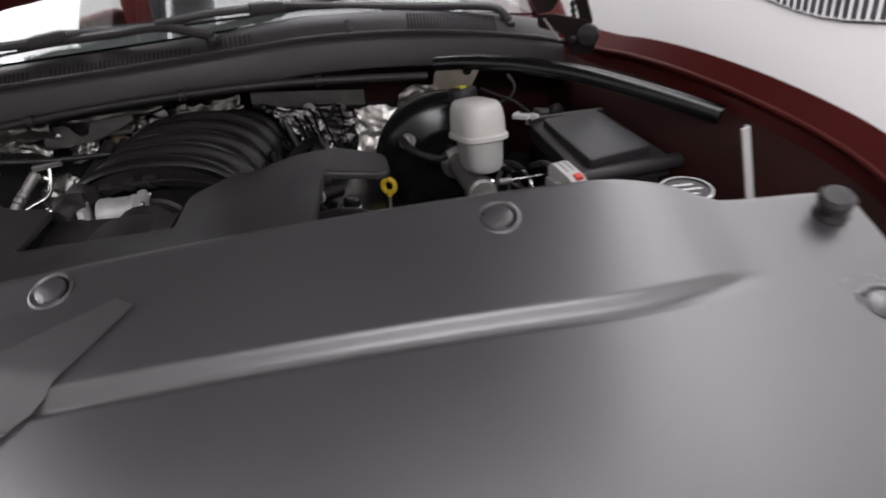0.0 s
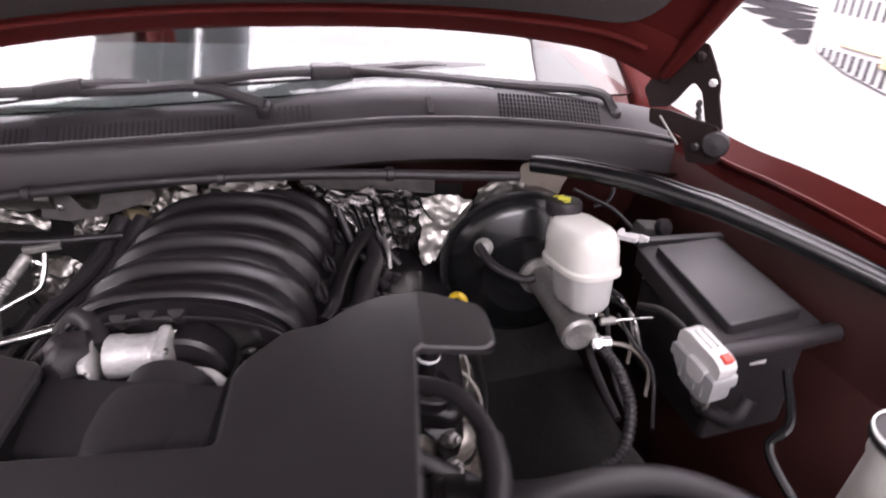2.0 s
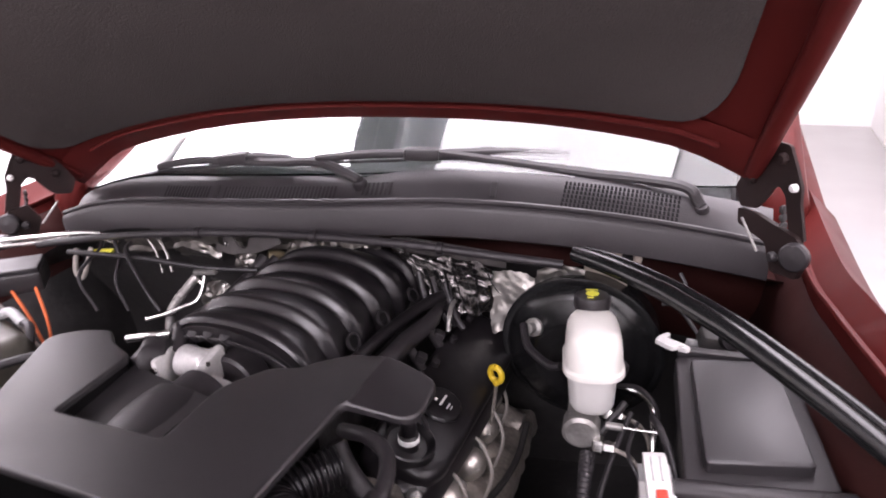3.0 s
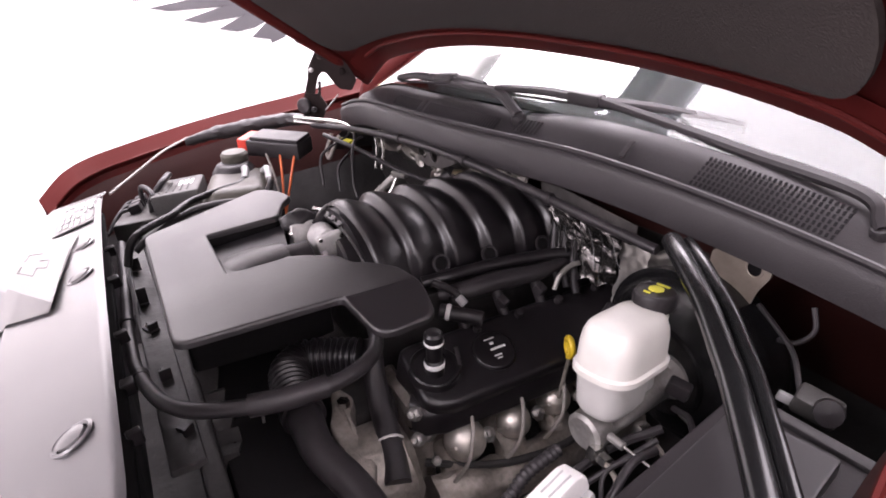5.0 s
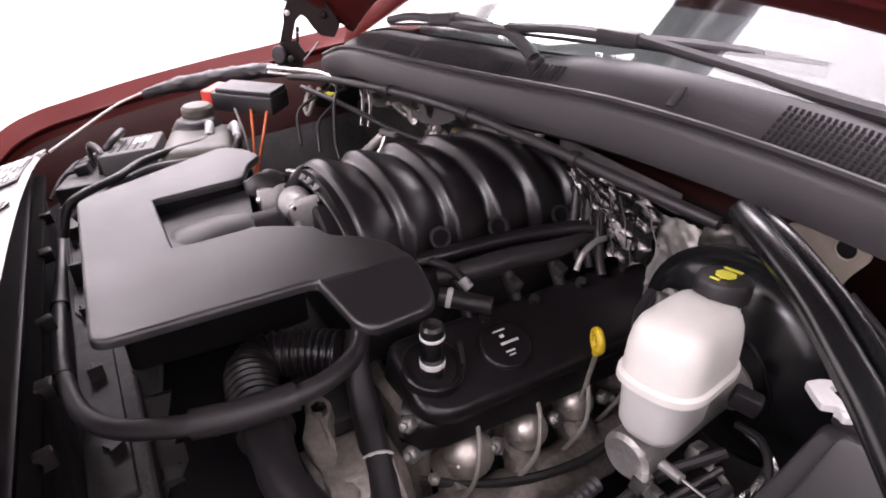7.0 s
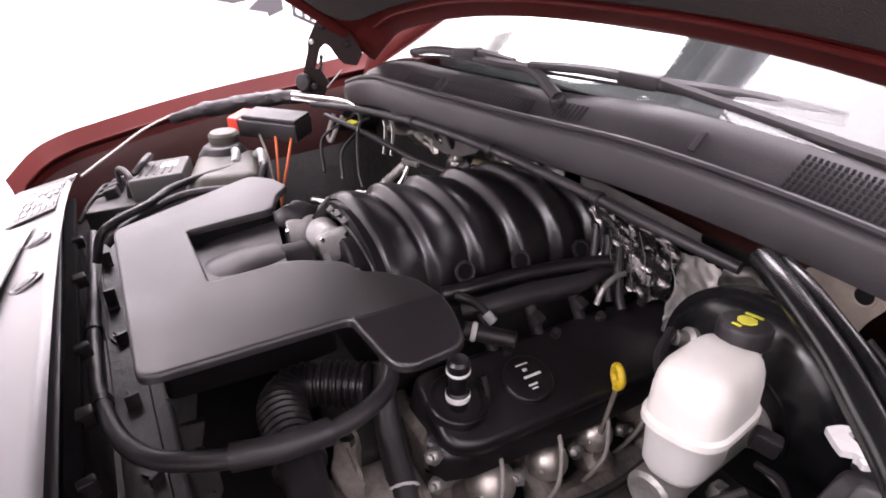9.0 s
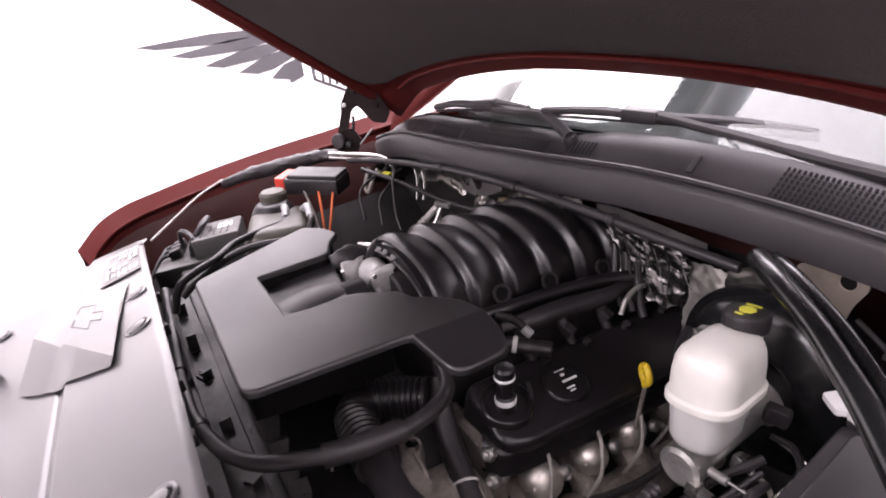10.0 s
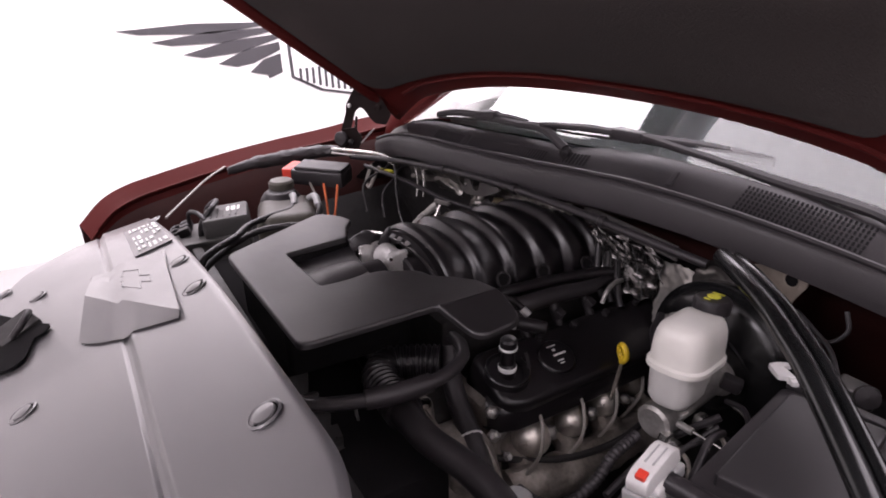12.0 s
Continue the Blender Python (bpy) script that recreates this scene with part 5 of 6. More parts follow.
for cy in ((-0.098, 0.078, 0.960), (0.14, 0.088, 0.991)):
    part("clamp", rod_between(Vector(cy) - Vector((0.008, 0, 0)), Vector(cy) + Vector((0.008, 0, 0)), 0.0135), BLACK, cool)
duct = thing("air_duct", (0.3, 0.3, 0.97), "black corrugated intake duct running into a smooth pipe", "air duct")
part("bellows", tube([(0.285, 0.385, 1.0), (0.262, 0.352, 1.0), (0.246, 0.312, 1.0), (0.266, 0.283, 1.0), (0.31, 0.276, 1.0), (0.362, 0.274, 1.0)], 0.028, 22, 10, ribs=22, deep=0.07), MANIFOLD, duct, "corrugated rubber bellows")
part("smooth_pipe", tube([(0.355, 0.274, 1.000), (0.410, 0.271, 1.003), (0.454, 0.271, 1.006), (0.525, 0.290, 1.000), (0.594, 0.296, 0.988), (0.659, 0.278, 0.972), (0.710, 0.227, 0.956), (0.730, 0.167, 0.940)], [0.026, 0.022, 0.021, 0.021, 0.021, 0.021, 0.021, 0.021], 18, 8), BLACK, duct)
part("pipe_collar", tube([(0.352, 0.2742, 1.0), (0.372, 0.2732, 1.0008)], 0.030, 20, 3), BLACK, duct)
brace = thing("brace_bar", (0.7, 0.6, 1.18), "black steel brace bar from cowl to fender", "brace bar")
part("bar", tube([(0.520, 0.752, 1.186), (0.568, 0.719, 1.190), (0.615, 0.688, 1.190), (0.663, 0.656, 1.188), (0.710, 0.622, 1.182), (0.758, 0.587, 1.174), (0.850, 0.515, 1.150), (0.93, 0.450, 1.125)], 0.0135, 14, 8), GLOSS, brace)
part("bar_rib", tube([(0.535, 0.765, 1.188), (0.583, 0.734, 1.193), (0.630, 0.703, 1.193), (0.678, 0.671, 1.191), (0.725, 0.637, 1.185), (0.773, 0.602, 1.177), (0.865, 0.530, 1.153), (0.945, 0.465, 1.128)], 0.0075, 12, 8), GLOSS, brace)
rail = hose("cowl_harness", "black wiring harness under the cowl edge", "wiring harness", [(-0.56, 0.60, 1.135), (-0.40, 0.655, 1.150), (-0.22, 0.685, 1.165), (-0.063, 0.695, 1.178), (0.06, 0.703, 1.183), (0.17, 0.706, 1.186), (0.28, 0.716, 1.183), (0.39, 0.728, 1.176), (0.50, 0.748, 1.166)], 0.0075)
for k, (px, py, pz) in enumerate(((-0.20, 0.687, 1.167), (0.06, 0.703, 1.183), (0.30, 0.718, 1.182))):
    part("tie", rod_between((px - 0.006, py - 0.001, pz), (px + 0.006, py + 0.001, pz), 0.011), BLACK, rail)
taped = thing("fender_harness", (-0.72, 0.55, 1.15), "taped black wiring loom along the fender", "wiring harness")
part("loom", crumple(tube([(-0.76, 0.30, 1.098), (-0.755, 0.39, 1.110), (-0.725, 0.49, 1.120), (-0.69, 0.575, 1.128), (-0.64, 0.615, 1.130)], [0.010, 0.018, 0.021, 0.018, 0.012], 12, 10), 0.004, 60), RUBBER, taped)
for k in range(2):
    hose("vacuum_pipe", "bright steel pipe by the passenger hinge", "pipe", [(-0.64, 0.575, 1.132 + 0.012 * k), (-0.55, 0.605, 1.140 + 0.012 * k), (-0.47, 0.65, 1.140 + 0.012 * k), (-0.40, 0.665, 1.132 + 0.010 * k)], 0.005, STEEL, "steel pipes")
fuelrail = thing("fuel_rail", (0.25, 0.65, 1.06), "black fuel rail and loom along the manifold", "fuel rail")
part("rail", tube([(0.212, 0.53, 1.048), (0.222, 0.565, 1.052), (0.228, 0.635, 1.053), (0.243, 0.72, 1.053), (0.262, 0.78, 1.052), (0.29, 0.835, 1.046)], 0.0110, 12, 8), MANIFOLD, fuelrail)
part("loom", tube([(0.240, 0.545, 1.034), (0.258, 0.587, 1.038), (0.264, 0.646, 1.040), (0.274, 0.719, 1.040), (0.266, 0.783, 1.040)], [0.012, 0.016, 0.017, 0.014, 0.008], 12, 8), RUBBER, fuelrail)
for iy in (0.56, 0.635, 0.71, 0.785):
    part("injector", rod_between((0.265, iy, 1.04), (0.290, iy + 0.005, 0.99), 0.009), BLACK, fuelrail)
    part("injector_plug", block(0.018, 0.018, 0.014, 0.003, pose(0.292, iy, 1.018, 0, 30, 20)), BLACK, fuelrail)
part("valve", tube([(0.236, 0.540, 1.056), (0.262, 0.556, 1.052), (0.284, 0.566, 1.036)], 0.0065, 10, 6), BLACK, fuelrail)
part("valve_cap", rod_between((0.276, 0.562, 1.043), (0.287, 0.568, 1.032), 0.0075), GREYPL, fuelrail)
part("valve_body", rod_between((0.280, 0.525, 1.032), (0.322, 0.580, 1.020), 0.012), BLACK, fuelrail)
part("white_collar", rod_between((0.286, 0.533, 1.0305), (0.291, 0.5395, 1.029), 0.0135), PALE, fuelrail)
part("steel_elbow", tube([(0.298, 0.735, 1.012), (0.296, 0.748, 1.034), (0.290, 0.775, 1.042), (0.286, 0.805, 1.040)], 0.0045, 10, 6), ALU, fuelrail)
# three dark rubber pipes behind the manifold on the driver side
for k in range(3):
    hose("heater_hose", "black rubber hose dropping beside the manifold", "hose", [(0.214 + 0.027 * k, 0.800, 1.090 - 0.008 * k), (0.236 + 0.028 * k, 0.780, 1.040 - 0.008 * k), (0.262 + 0.026 * k, 0.770, 1.000)], 0.0068, RUBBER, "heater hoses", seg=10)
# loom beside the master cylinder
hose("brake_loom", "ribbed black loom beside the master cylinder", "wiring loom", [(0.590, 0.52, 1.0), (0.598, 0.47, 0.995), (0.602, 0.435, 0.970), (0.586, 0.40, 0.935), (0.548, 0.385, 0.915), (0.51, 0.38, 0.91)], 0.0078, RUBBER, ribs=34, deep=0.09)
hose("sensor_lead", "thin black lead by the fuse box", "wire", [(0.665, 0.60, 1.02), (0.680, 0.55, 1.04), (0.70, 0.50, 1.03), (0.715, 0.455, 1.0)], 0.005, RUBBER)
for k in range(3):
    hose("brake_pipe", "thin steel brake pipe below the booster", "pipe", [(0.60 + 0.012 * k, 0.70, 0.99), (0.635 + 0.01 * k, 0.69, 1.00 - 0.012 * k), (0.665, 0.66 - 0.02 * k, 0.99), (0.672, 0.62 - 0.02 * k, 0.95)], 0.0042, STEEL if k else RUBBER, "brake pipes", seg=8)
brk = thing("white_bracket", (0.66, 0.66, 1.08), "white plastic bracket beside the fuse box", "bracket")
bm = slab(fillet([(0.652, 0.698), (0.657, 0.712), (0.668, 0.724), (0.673, 0.719), (0.667, 0.708), (0.676, 0.705), (0.690, 0.699), (0.703, 0.690), (0.697, 0.682), (0.686, 0.690), (0.678, 0.682), (0.667, 0.688)], 0.003, 3), 1.088, 0.007, 0.0015)
part("plate", bm, PALE, brk)
part("tooth", block(0.008, 0.006, 0.012, 0.001, pose(0.690, 0.691, 1.084)), PALE, brk)

# ---- passenger side: module, coolant tank, junction box ----
mod = thing("control_module", (-0.66, 0.27, 1.0), "grey-black control module with a pale sticker", "control module")
MM = pose(-0.625, 0.204, 0.968, 4, -4, -14)
part("tray", block(0.20, 0.21, 0.05, 0.008, MM @ pose(0, 0, -0.01)), TRAY, mod)
part("case", block(0.15, 0.115, 0.055, 0.008, MM @ pose(0.01, 0.05, 0.035)), TRAY, mod)
part("sticker", block(0.045, 0.035, 0.001, 0, MM @ pose(0.0, 0.07, 0.0635)), PALE, mod, "pale sticker")
part("handle", tube([MM @ Vector((-0.02, -0.05, 0.02)), MM @ Vector((-0.015, -0.045, 0.065)), MM @ Vector((0.03, -0.02, 0.075)), MM @ Vector((0.07, 0.0, 0.06)), MM @ Vector((0.075, 0.0, 0.02))], 0.006, 8, 8), BLACK, mod, "black carrying loop")
tank = thing("coolant_tank", (-0.50, 0.41, 1.05), "aged translucent coolant tank with a brown cap", "coolant tank")
part("tank_body", crumple(block(0.20, 0.15, 0.13, 0.035, pose(-0.445, 0.366, 1.010, 0, 0, -15), 4), 0.006, 14), TANK, tank)
part("shoulder", lathe([(0.055, 0), (0.052, 0.02), (0.04, 0.036), (0.03, 0.042)], 24, pose(-0.520, 0.376, 1.050)), BLACK, tank)
part("tank_cap", lathe([(0.030, 0), (0.033, 0.004), (0.033, 0.020), (0.028, 0.026), (0.001, 0.027)], 14, pose(-0.535, 0.386, 1.087)), TANK, tank, "brownish screw cap")
for k in range(2):
    part("spigot", tube([(-0.500 + 0.03 * k, 0.392 + 0.045 * k, 1.070), (-0.470 + 0.035 * k, 0.395 + 0.045 * k, 1.084), (-0.435 + 0.04 * k, 0.385 + 0.048 * k, 1.072)], 0.009, 10, 6), GREYPL, tank, "grey hose spigot")
jb = thing("junction_box", (-0.52, 0.53, 1.12), "black junction box with a red terminal cover", "junction box")
JM = pose(-0.539, 0.501, 1.105, 3, 2, 44)
part("case", block(0.150, 0.075, 0.042, 0.006, JM), BOX, jb)
part("lid", block(0.138, 0.066, 0.012, 0.004, JM @ pose(0.004, 0, 0.024)), BLACK, jb)
part("terminal_cover", block(0.028, 0.070, 0.038, 0.005, JM @ pose(-0.086, -0.003, 0.004)), REDPL, jb, "red terminal cover")
for k in range(3):
    part("cable", tube([JM @ Vector((-0.02 + 0.04 * k, -0.035, -0.01)), (-0.475 + 0.03 * k, 0.462 + 0.012 * k, 1.05), (-0.42 + 0.015 * k, 0.455 + 0.005 * k, 1.01), (-0.37, 0.45, 0.98)], 0.003, 8, 8), (WIRE, ORANGE, ORANGE)[k], jb)
hose("tank_hose", "black coolant hose from the tank to the radiator", "hose", [(-0.440, 0.385, 1.070), (-0.410, 0.363, 1.070), (-0.395, 0.316, 1.070), (-0.360, 0.250, 1.070), (-0.302, 0.204, 1.070), (-0.259, 0.149, 1.068), (-0.240, 0.118, 1.055), (-0.235, 0.100, 1.01)], 0.0078, RUBBER, "tank hoses")
hose("tank_hose", "black coolant hose from the tank to the radiator", "hose", [(-0.270, 0.365, 1.072), (-0.298, 0.325, 1.072), (-0.315, 0.262, 1.068), (-0.300, 0.205, 1.058), (-0.275, 0.155, 1.045), (-0.262, 0.120, 1.025)], 0.0074, RUBBER, "tank hoses")
hose("tank_hose", "black coolant hose from the tank to the engine", "hose", [(-0.420, 0.436, 1.072), (-0.375, 0.430, 1.070), (-0.358, 0.410, 1.045)], 0.008, RUBBER, "tank hoses")
hose("prop_cable", "thin pale cable from fender to radiator support", "cable", [(-0.555, 0.095, 1.062), (-0.660, 0.165, 1.072), (-0.77, 0.24, 1.082), (-0.90, 0.32, 1.075)], 0.003, WIRE)
acl = thing("air_conditioning_line", (-0.2, 0.6, 1.05), "silver air conditioning line with a ribbed fitting", "pipe")
part("pipe", tube([(-0.19, 0.475, 1.055), (-0.13, 0.485, 1.068), (-0.06, 0.53, 1.068)], 0.007, 10, 8), STEEL, acl)
part("fitting", lathe([(0.009, 0), (0.0125, 0.003), (0.0125, 0.010), (0.0105, 0.012), (0.0105, 0.014), (0.0125, 0.016), (0.0125, 0.022), (0.0105, 0.024), (0.0105, 0.030), (0.0115, 0.032), (0.0115, 0.060), (0.008, 0.064)], 16, aim((-0.248, 0.640, 1.034), (-0.212, 0.678, 1.083)) @ Matrix.Diagonal((0.8, 0.8, 1, 1))), ALU, acl)
part("lower_pipe", tube([(-0.248, 0.640, 1.034), (-0.256, 0.628, 1.015), (-0.258, 0.610, 0.97)], 0.009, 12, 6), ALU, acl)
part("manifold_block", block(0.050, 0.016, 0.010, 0.002, pose(-0.196, 0.680, 1.088, 8, -4, 12)), ALU, acl)
part("hook_pipe", tube([(-0.188, 0.668, 1.084), (-0.189, 0.655, 1.060), (-0.194, 0.640, 1.043), (-0.215, 0.625, 1.034), (-0.245, 0.608, 1.022), (-0.285, 0.590, 1.012)], 0.0044, 10, 8), STEEL, acl)
part("small_loop", tube([(-0.215, 0.672, 1.062), (-0.205, 0.668, 1.070), (-0.196, 0.668, 1.062), (-0.196, 0.664, 1.050)], 0.004, 8, 6), STEEL, acl)
plate = thing("firewall_bracket", (-0.14, 0.745, 1.12), "grey pressed steel bracket with a scalloped edge under the cowl", "bracket")
bm = slab(fillet([(-0.222, 1.104), (-0.213, 1.137), (-0.172, 1.140), (-0.159, 1.120), (-0.147, 1.116), (-0.136, 1.122), (-0.130, 1.143), (-0.055, 1.150), (-0.050, 1.141), (-0.080, 1.124), (-0.117, 1.112), (-0.183, 1.098)], 0.005, 3), 0.0, 0.003, 0.0)
bmesh.ops.transform(bm, matrix=Matrix.Translation((0, 0.743, 0)) @ pose(0, 0, 0, 90, 0, 0), verts=bm.verts)
bmesh.ops.recalc_face_normals(bm, faces=bm.faces)
part("plate", crumple(bm, 0.002, 30), PRESSED, plate)
part("rivet", lathe([(0.006, 0), (0.005, 0.003), (0.001, 0.004)], 12, aim((-0.19, 0.742, 1.122), (-0.19, 0.70, 1.122))), STEEL, plate)
foil([[(-0.32, 0.745, 1.120), (-0.272, 0.748, 1.118), (-0.215, 0.752, 1.096)], [(-0.33, 0.735, 1.104), (-0.272, 0.736, 1.103), (-0.215, 0.745, 1.086)], [(-0.33, 0.755, 1.075), (-0.272, 0.758, 1.076), (-0.225, 0.758, 1.078)]], seed=6, amount=0.006)
foil([[(-0.186, 0.756, 1.100), (-0.160, 0.752, 1.102), (-0.128, 0.756, 1.106)], [(-0.184, 0.750, 1.060), (-0.165, 0.745, 1.066), (-0.140, 0.752, 1.078)]], seed=7, amount=0.008)
foil([[(-0.075, 0.800, 1.118), (-0.040, 0.795, 1.128), (0.005, 0.800, 1.122)], [(-0.085, 0.790, 1.090), (-0.050, 0.785, 1.095), (-0.005, 0.795, 1.098)], [(-0.075, 0.795, 1.050), (-0.060, 0.792, 1.060), (-0.035, 0.798, 1.078)]], seed=8, amount=0.009)
foil([[(0.000, 0.790, 1.138), (0.060, 0.792, 1.143), (0.140, 0.796, 1.152)], [(0.005, 0.786, 1.122), (0.060, 0.786, 1.126), (0.140, 0.792, 1.132)]], seed=9, amount=0.008)
foil([[(-0.205, 0.700, 1.066), (-0.180, 0.696, 1.060), (-0.155, 0.700, 1.048)], [(-0.232, 0.690, 1.028), (-0.200, 0.682, 1.020), (-0.178, 0.690, 1.008)], [(-0.225, 0.690, 0.990), (-0.205, 0.684, 0.985), (-0.190, 0.690, 0.985)]], seed=10, amount=0.009)
con = thing("heater_connector", (-0.06, 0.74, 1.13), "brown ribbed connector on the heater pipe", "connector")
part("collar", tube([(-0.112, 0.768, 1.090), (-0.090, 0.790, 1.082)], [0.015, 0.018, 0.018, 0.014], 16, 6), BROWN, con)
part("pipe", tube([(-0.092, 0.788, 1.083), (-0.070, 0.81, 1.078)], 0.008, 12, 3), ALU, con)
for k in range(2):
    hose("engine_hose", "black hose behind the passenger valve cover", "hose", [(-0.112 + 0.030 * k, 0.762, 1.092), (-0.130 + 0.028 * k, 0.715, 1.062), (-0.165 + 0.026 * k, 0.625, 1.020), (-0.205 + 0.026 * k, 0.525, 0.985)], [0.014, 0.0125, 0.0125, 0.0125], RUBBER, "engine hoses", seg=12)
tagy = thing("yellow_tag", (-0.41, 0.655, 1.15), "small yellow tag on a wire", "tag")
part("tag", block(0.045, 0.02, 0.008, 0.002, pose(-0.423, 0.637, 1.118, 10, 0, 20)), CAPYEL, tagy)
# radiator shroud and brackets between cover and engine
shroud = thing("fan_shroud", (0, 0.15, 0.9), "black plastic fan shroud behind the radiator", "fan shroud")
part("frame", block(1.30, 0.03, 0.26, 0.008, pose(0.05, 0.150, 0.845)), DARK, shroud)
for k in range(7):
    part("rib", block(0.02, 0.03, 0.16, 0.004, pose(-0.50 + k * 0.17, 0.172, 0.815)), DARK, shroud)
alt = thing("alternator", (0.33, 0.33, 0.85), "dusty cast alternator at the engine front", "alternator")
part("housing", crumple(lathe([(0.05, 0), (0.075, 0.01), (0.078, 0.05), (0.078, 0.10), (0.06, 0.115)], 28, aim((0.36, 0.30, 0.84), (0.36, 0.45, 0.84))), 0.003, 40), HEADIRON, alt)
pulley = thing("steering_pump", (0.50, 0.33, 0.86), "dark power steering pump with a ribbed cap", "pump")
part("pump_body", lathe([(0.05, 0), (0.06, 0.01), (0.06, 0.07), (0.05, 0.08)], 24, aim((0.52, 0.30, 0.84), (0.52, 0.45, 0.84))), DARK, pulley)
part("pump_cap", lathe([(0.022, 0), (0.024, 0.004), (0.024, 0.016), (0.02, 0.02), (0.001, 0.021)], 14, pose(0.53, 0.36, 0.905)), GREYPL, pulley)

cast = thing("tensioner_bracket", (0.36, 0.36, 0.93), "beige cast bracket at the engine front", "bracket")
bm = slab(fillet([(0.252, 0.340), (0.288, 0.366), (0.318, 0.352), (0.345, 0.346), (0.40, 0.352), (0.44, 0.335), (0.425, 0.312), (0.385, 0.318), (0.33, 0.316), (0.29, 0.328)], 0.010, 3), lambda x, y: 0.945 - 0.25 * (x - 0.26), 0.035, 0.006)
part("casting", crumple(bm, 0.007, 40), HEADIRON, cast)
part("bolt_head", lathe([(0.010, 0), (0.010, 0.010), (0.001, 0.011)], 6, pose(0.30, 0.346, 0.936)), STEEL, cast)
lead = hose("injector_loom", "taped black loom with a pale band down the engine front", "wiring loom", [(0.262, 0.415, 1.01), (0.285, 0.405, 0.97), (0.325, 0.395, 0.935), (0.38, 0.385, 0.905), (0.43, 0.372, 0.88)], [0.016, 0.017, 0.018, 0.019, 0.020])
part("band", rod_between((0.372, 0.387, 0.909), (0.378, 0.3855, 0.906), 0.0205), PALE, lead, "pale band")
for k in range(4):
    part_pts = [(0.13 + 0.05 * k, 0.155 + 0.02 * (k % 2), 0.955), (0.15 + 0.05 * k, 0.175, 0.975 - 0.01 * k), (0.175 + 0.05 * k, 0.165, 0.95), (0.185 + 0.05 * k, 0.18, 0.91)]
    sh = thing("shroud_tab", part_pts[0], "dark moulded tab on the fan shroud", "shroud tab", "shroud tabs")
    secs = [[Vector(p) + Vector((0.0, -0.02, 0.0)), Vector(p) + Vector((0.012, 0.02, 0.006))] for p in part_pts]
    part("blade", thicken(loft(secs), 0.004), DARK, sh)
cp = thing("throttle_coupling", (0.0, 0.4, 1.08), "black crumpled rubber coupling by the throttle body", "coupling")
part("boot", crumple(tube([(-0.045, 0.372, 1.095), (-0.040, 0.405, 1.10), (-0.060, 0.435, 1.085), (-0.10, 0.445, 1.05)], [0.018, 0.022, 0.020, 0.016], 14, 8), 0.010, 45), RUBBER, cp)
part("collar", tube([(-0.02, 0.43, 1.09), (-0.035, 0.455, 1.105), (-0.06, 0.475, 1.10), (-0.09, 0.49, 1.07)], 0.013, 10, 8), RUBBER, cp)
bundle = thing("rear_pipe_bundle", (-0.25, 0.68, 1.12), "dark pipes and leads below the cowl on the passenger side", "pipe bundle")
part("dark_pipe", tube([(-0.47, 0.60, 1.13), (-0.33, 0.64, 1.118), (-0.2, 0.68, 1.096), (-0.10, 0.72, 1.085)], 0.0055, 10, 8), RUBBER, bundle)
part("bright_pipe", tube([(-0.36, 0.69, 1.15), (-0.32, 0.68, 1.12), (-0.29, 0.66, 1.08)], 0.0035, 8, 6), STEEL, bundle)
part("bright_pipe", tube([(-0.345, 0.70, 1.15), (-0.305, 0.69, 1.12), (-0.275, 0.67, 1.08)], 0.0035, 8, 6), STEEL, bundle)
part("loop", tube([(-0.47, 0.62, 1.13), (-0.465, 0.60, 1.09), (-0.45, 0.60, 1.075), (-0.44, 0.61, 1.10), (-0.44, 0.63, 1.13)], 0.005, 8, 6), WIRE, bundle)
part("foil_duct", crumple(tube([(-0.36, 0.73, 1.135), (-0.28, 0.745, 1.14), (-0.2, 0.755, 1.135)], 0.022, 14, 10), 0.007, 50), FOIL, bundle)
part("strap", tube([MM @ Vector((-0.045, -0.01, 0.02)), MM @ Vector((-0.05, 0.0, 0.06)), MM @ Vector((-0.02, 0.03, 0.085)), MM @ Vector((0.03, 0.02, 0.08)), MM @ Vector((0.045, -0.01, 0.05)), MM @ Vector((0.04, -0.02, 0.015))], 0.008, 10, 8), RUBBER, mod, "black strap loop")
random.seed(11)


def loose_lead(name, label, a, b, r, mat, sag, group):
    """A lead between two places with a random sag."""
    a, b = Vector(a), Vector(b)
    n1 = a.lerp(b, 0.33) + Vector((random.uniform(-1, 1), random.uniform(-1, 1), random.uniform(-0.4, 1))) * sag
    n2 = a.lerp(b, 0.66) + Vector((random.uniform(-1, 1), random.uniform(-1, 1), random.uniform(-0.4, 1))) * sag
    hose(name, label, "wire", [a, n1, n2, b], r, mat, group, seg=8)


# looms on both sides of the manifold, behind it and round the brake parts
for k in range(3):
    loose_lead("engine_lead", "thin black engine lead beside the manifold", (-0.075 - 0.02 * k, 0.74 - 0.02 * k, 1.07), (-0.13 - 0.03 * k, 0.47 + 0.02 * k, 1.0), random.choice((0.004, 0.006, 0.008)), RUBBER, 0.02, "engine leads")
for k in range(3):
    loose_lead("brake_lead", "thin lead below the brake cylinder", (0.62 + 0.012 * k, 0.66 - 0.02 * k, 0.99), (0.60 + 0.02 * k, 0.46 - 0.01 * k, 0.93), random.choice((0.003, 0.004, 0.006)), RUBBER, 0.022, "brake leads")
loose_lead("apron_lead", "black lead along the inner apron by the fuse box", (0.80, 0.44, 1.02), (0.76, 0.30, 0.93), 0.006, GLOSS, 0.03, "apron leads")
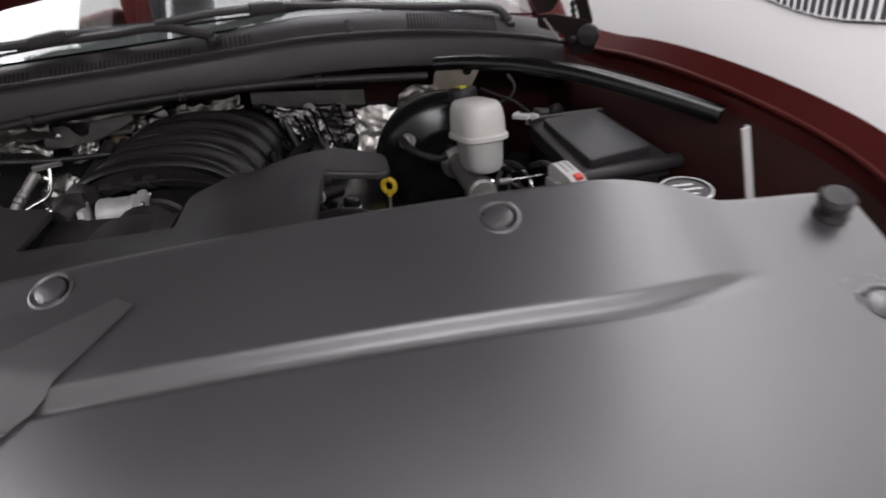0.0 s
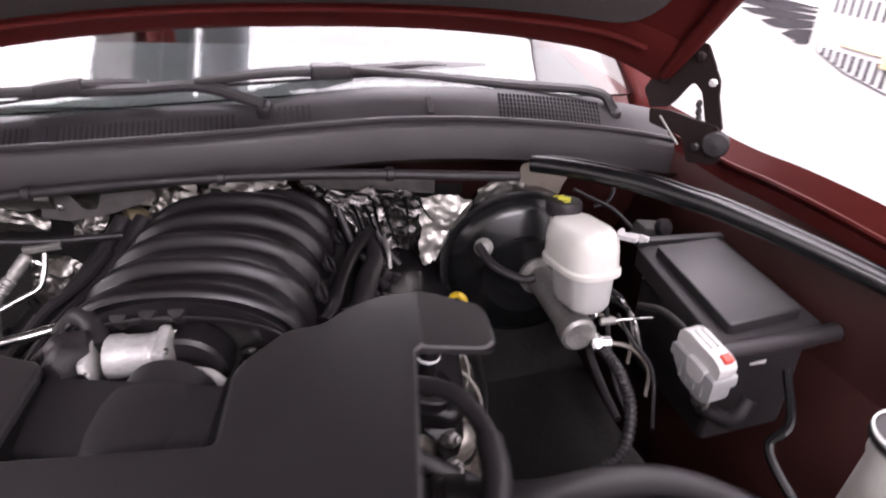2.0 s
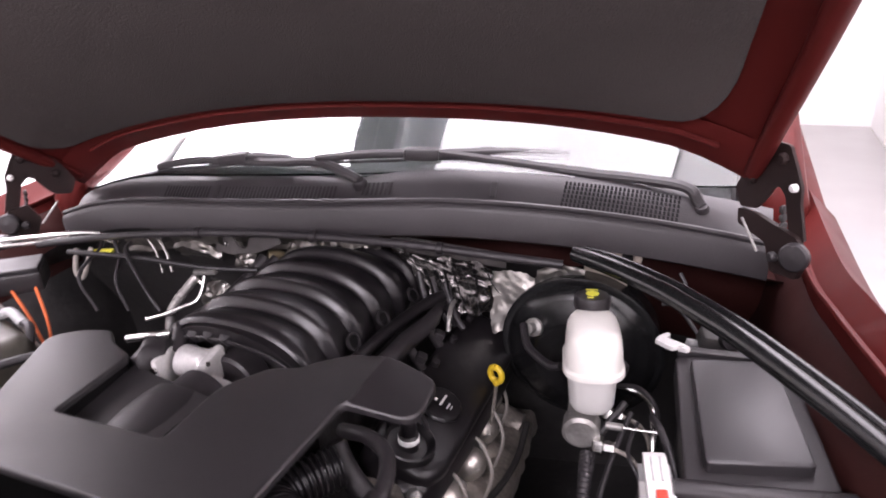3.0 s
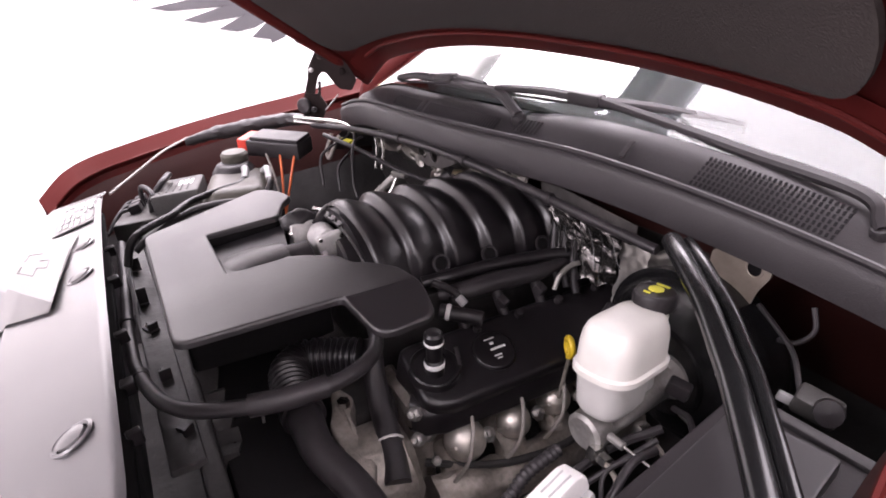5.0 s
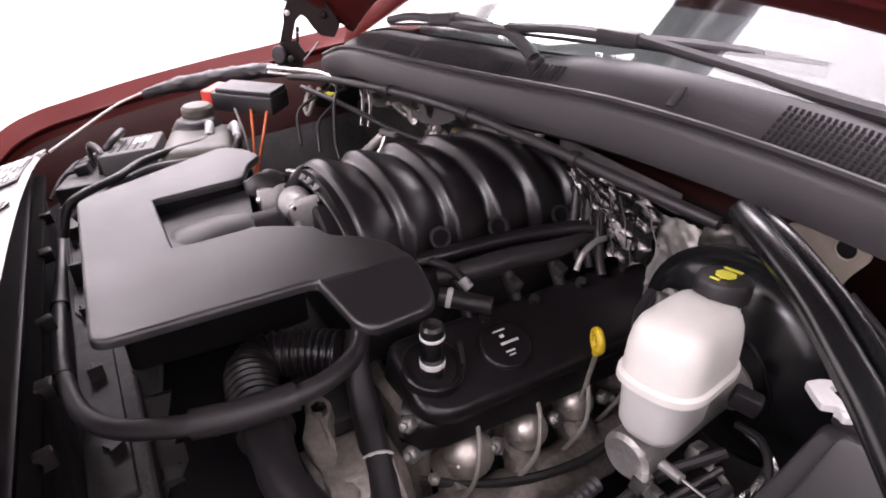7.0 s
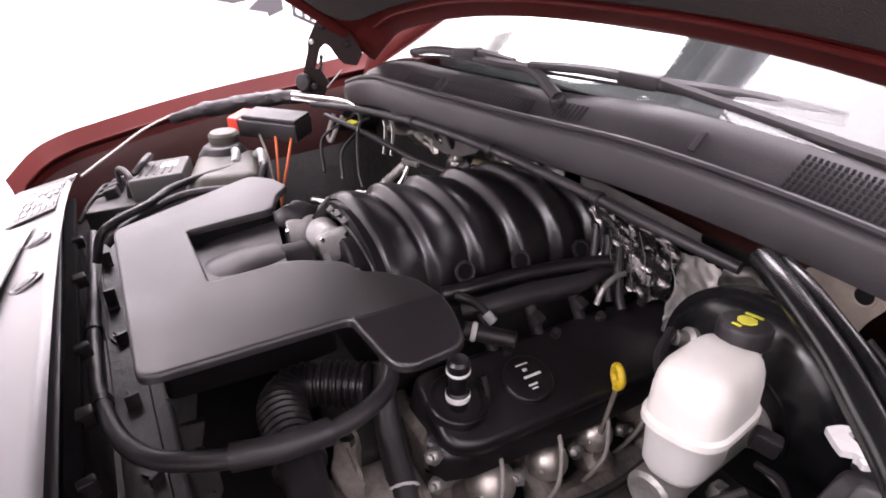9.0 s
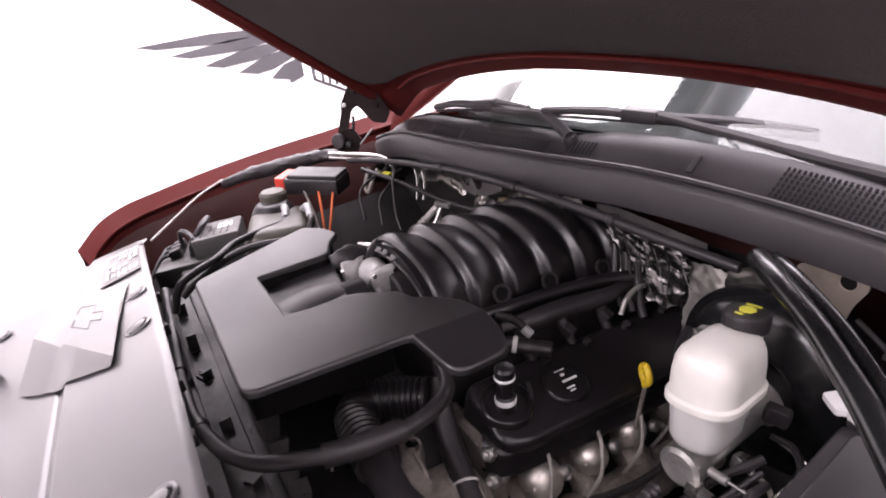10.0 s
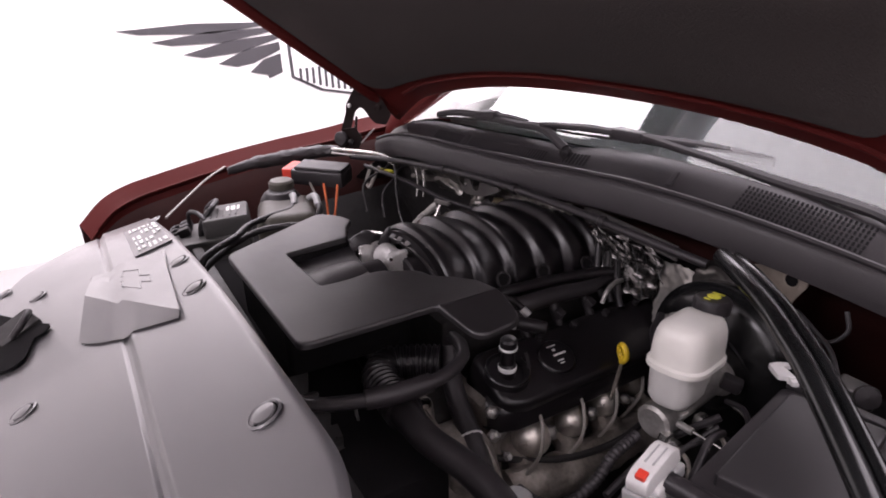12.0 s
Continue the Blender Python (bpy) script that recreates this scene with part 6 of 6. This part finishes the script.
for k in range(3):
    loose_lead("rear_lead", "black lead below the cowl on the passenger side", (-0.46 + 0.05 * k, 0.66, 1.14), (-0.36 + 0.06 * k, 0.55 + 0.02 * k, 1.04), random.choice((0.0025, 0.0035)), RUBBER, 0.025, "rear leads")
# black leads and plugs crowded round the throttle
for k in range(8):
    loose_lead("throttle_lead", "black lead by the throttle unit", (-0.03 - 0.012 * k, 0.375 + 0.008 * (k % 3), 1.105 - 0.006 * k), (-0.10 + 0.012 * k, 0.45 + 0.01 * (k % 2), 1.02 + 0.012 * (k % 4)), random.choice((0.004, 0.006, 0.008)), RUBBER, 0.018, "throttle leads")
for k in range(4):
    pl = thing("lead_plug", (-0.05, 0.41, 1.08), "small black plug on a lead by the throttle", "connector", "lead plugs")
    part("plug_body", block(0.016, 0.022, 0.014, 0.003, pose(-0.035 - 0.018 * k, 0.395 + 0.014 * k, 1.105 - 0.012 * k, 20 * k, 15, 35 * k)), BLACK, pl)
    part("latch", block(0.006, 0.012, 0.004, 0.001, pose(-0.035 - 0.018 * k, 0.395 + 0.014 * k, 1.114 - 0.012 * k, 20 * k, 15, 35 * k)), BLACK, pl)
# near-black block added low between radiator and engine to hide leaking light
house = thing("gap_shade_block", (0.02, 0.24, 0.9), "near-black block with a fan ring, added for shade low behind the radiator", "fan housing")
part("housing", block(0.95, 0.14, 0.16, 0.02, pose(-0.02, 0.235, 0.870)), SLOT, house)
part("ring", lathe([(0.155, 0), (0.165, 0.004), (0.165, 0.018), (0.155, 0.022)], 40, pose(0.02, 0.312, 0.80, 90, 0, 0)), DARK, house)
part("hub", lathe([(0.03, 0), (0.045, 0.006), (0.045, 0.03), (0.03, 0.036)], 24, pose(0.02, 0.318, 0.80, 90, 0, 0)), DARK, house)
# valve block and leads behind the fuse box
valve = thing("valve_block", (0.735, 0.77, 1.05), "dull grey valve block with leads behind the fuse box", "valve block")
part("block", block(0.050, 0.032, 0.028, 0.006, pose(0.735, 0.772, 1.058, 10, 12, 20)), TRAY, valve)
part("cap", lathe([(0.014, 0), (0.016, 0.003), (0.015, 0.014), (0.001, 0.016)], 16, aim((0.752, 0.765, 1.066), (0.775, 0.72, 1.09))), BLACK, valve)
part("fork", block(0.026, 0.008, 0.012, 0.002, pose(0.705, 0.766, 1.050, 0, 15, 30)), GREYPL, valve)
for k, pts in enumerate((((0.612, 0.818, 1.115), (0.645, 0.812, 1.100), (0.680, 0.800, 1.085), (0.712, 0.775, 1.058)), ((0.672, 0.835, 1.135), (0.684, 0.825, 1.112), (0.672, 0.815, 1.092), (0.650, 0.812, 1.085)))):
    hose("firewall_lead", "thin black lead along the firewall behind the fuse box", "wire", list(pts), 0.0035, RUBBER, "firewall leads", seg=8)
# low fittings between the air duct and the radiator
blade = thing("shroud_ear", (0.295, 0.235, 0.92), "grey curved plastic ear of the fan shroud", "fan shroud", "shroud ears")
part("ear", thicken(loft([[(0.272 + 0.020 * j + 0.010 * math.sin(1.4 * j), 0.236 - 0.006 * j, 0.945 - 0.026 * j + q) for j in range(7)] for q in (0.0, 0.006, 0.016, 0.022)]), 0.004), TRAY, blade)
dome = thing("tensioner_pulley", (0.405, 0.255, 0.87), "dull dark pulley low beside the air duct", "pulley")
part("pulley", lathe([(0.046, -0.02), (0.047, 0.0), (0.043, 0.008), (0.030, 0.012), (0.014, 0.010), (0.012, 0.016), (0.001, 0.017)], 30, aim((0.405, 0.255, 0.875), (0.43, 0.20, 0.95))), TRAY, dome)
part("hub_bolt", lathe([(0.007, 0), (0.007, 0.006), (0.001, 0.007)], 6, aim((0.412, 0.240, 0.896), (0.437, 0.185, 0.971))), STEEL, dome)
lowbox = thing("resonator_box", (0.635, 0.290, 0.90), "dull black plastic box with a raised rim under the air pipe", "resonator")
part("box", slab(fillet([(0.578, 0.262), (0.660, 0.250), (0.702, 0.306), (0.612, 0.320)], 0.014, 4), 0.925, 0.08, 0.006), BLACK, lowbox)
part("rim", tube([(0.580, 0.264, 0.927), (0.660, 0.252, 0.927), (0.700, 0.304, 0.927), (0.614, 0.318, 0.927), (0.582, 0.268, 0.927)], 0.004, 8, 5), BLACK, lowbox)
part("screw", lathe([(0.008, 0), (0.008, 0.003), (0.005, 0.005), (0.001, 0.0055)], 12, pose(0.645, 0.290, 0.925)), HEADIRON, lowbox)
# lid ridges and plugs on the control module
for k in range(5):
    part("lid_ridge", block(0.10, 0.004, 0.003, 0.001, MM @ pose(0.02, 0.015 + 0.016 * k, 0.0635)), TRAY, mod)
for k in range(3):
    part("module_plug", block(0.028, 0.03, 0.022, 0.004, MM @ pose(-0.06 + 0.038 * k, -0.062, 0.026, 12, 0, 0)), BLACK, mod, "black plug")
    part("plug_lead", tube([MM @ Vector((-0.06 + 0.038 * k, -0.076, 0.026)), MM @ Vector((-0.05 + 0.04 * k, -0.10, 0.022)), MM @ Vector((0.02 + 0.03 * k, -0.125, -0.01))], 0.005, 8, 6), RUBBER, mod)
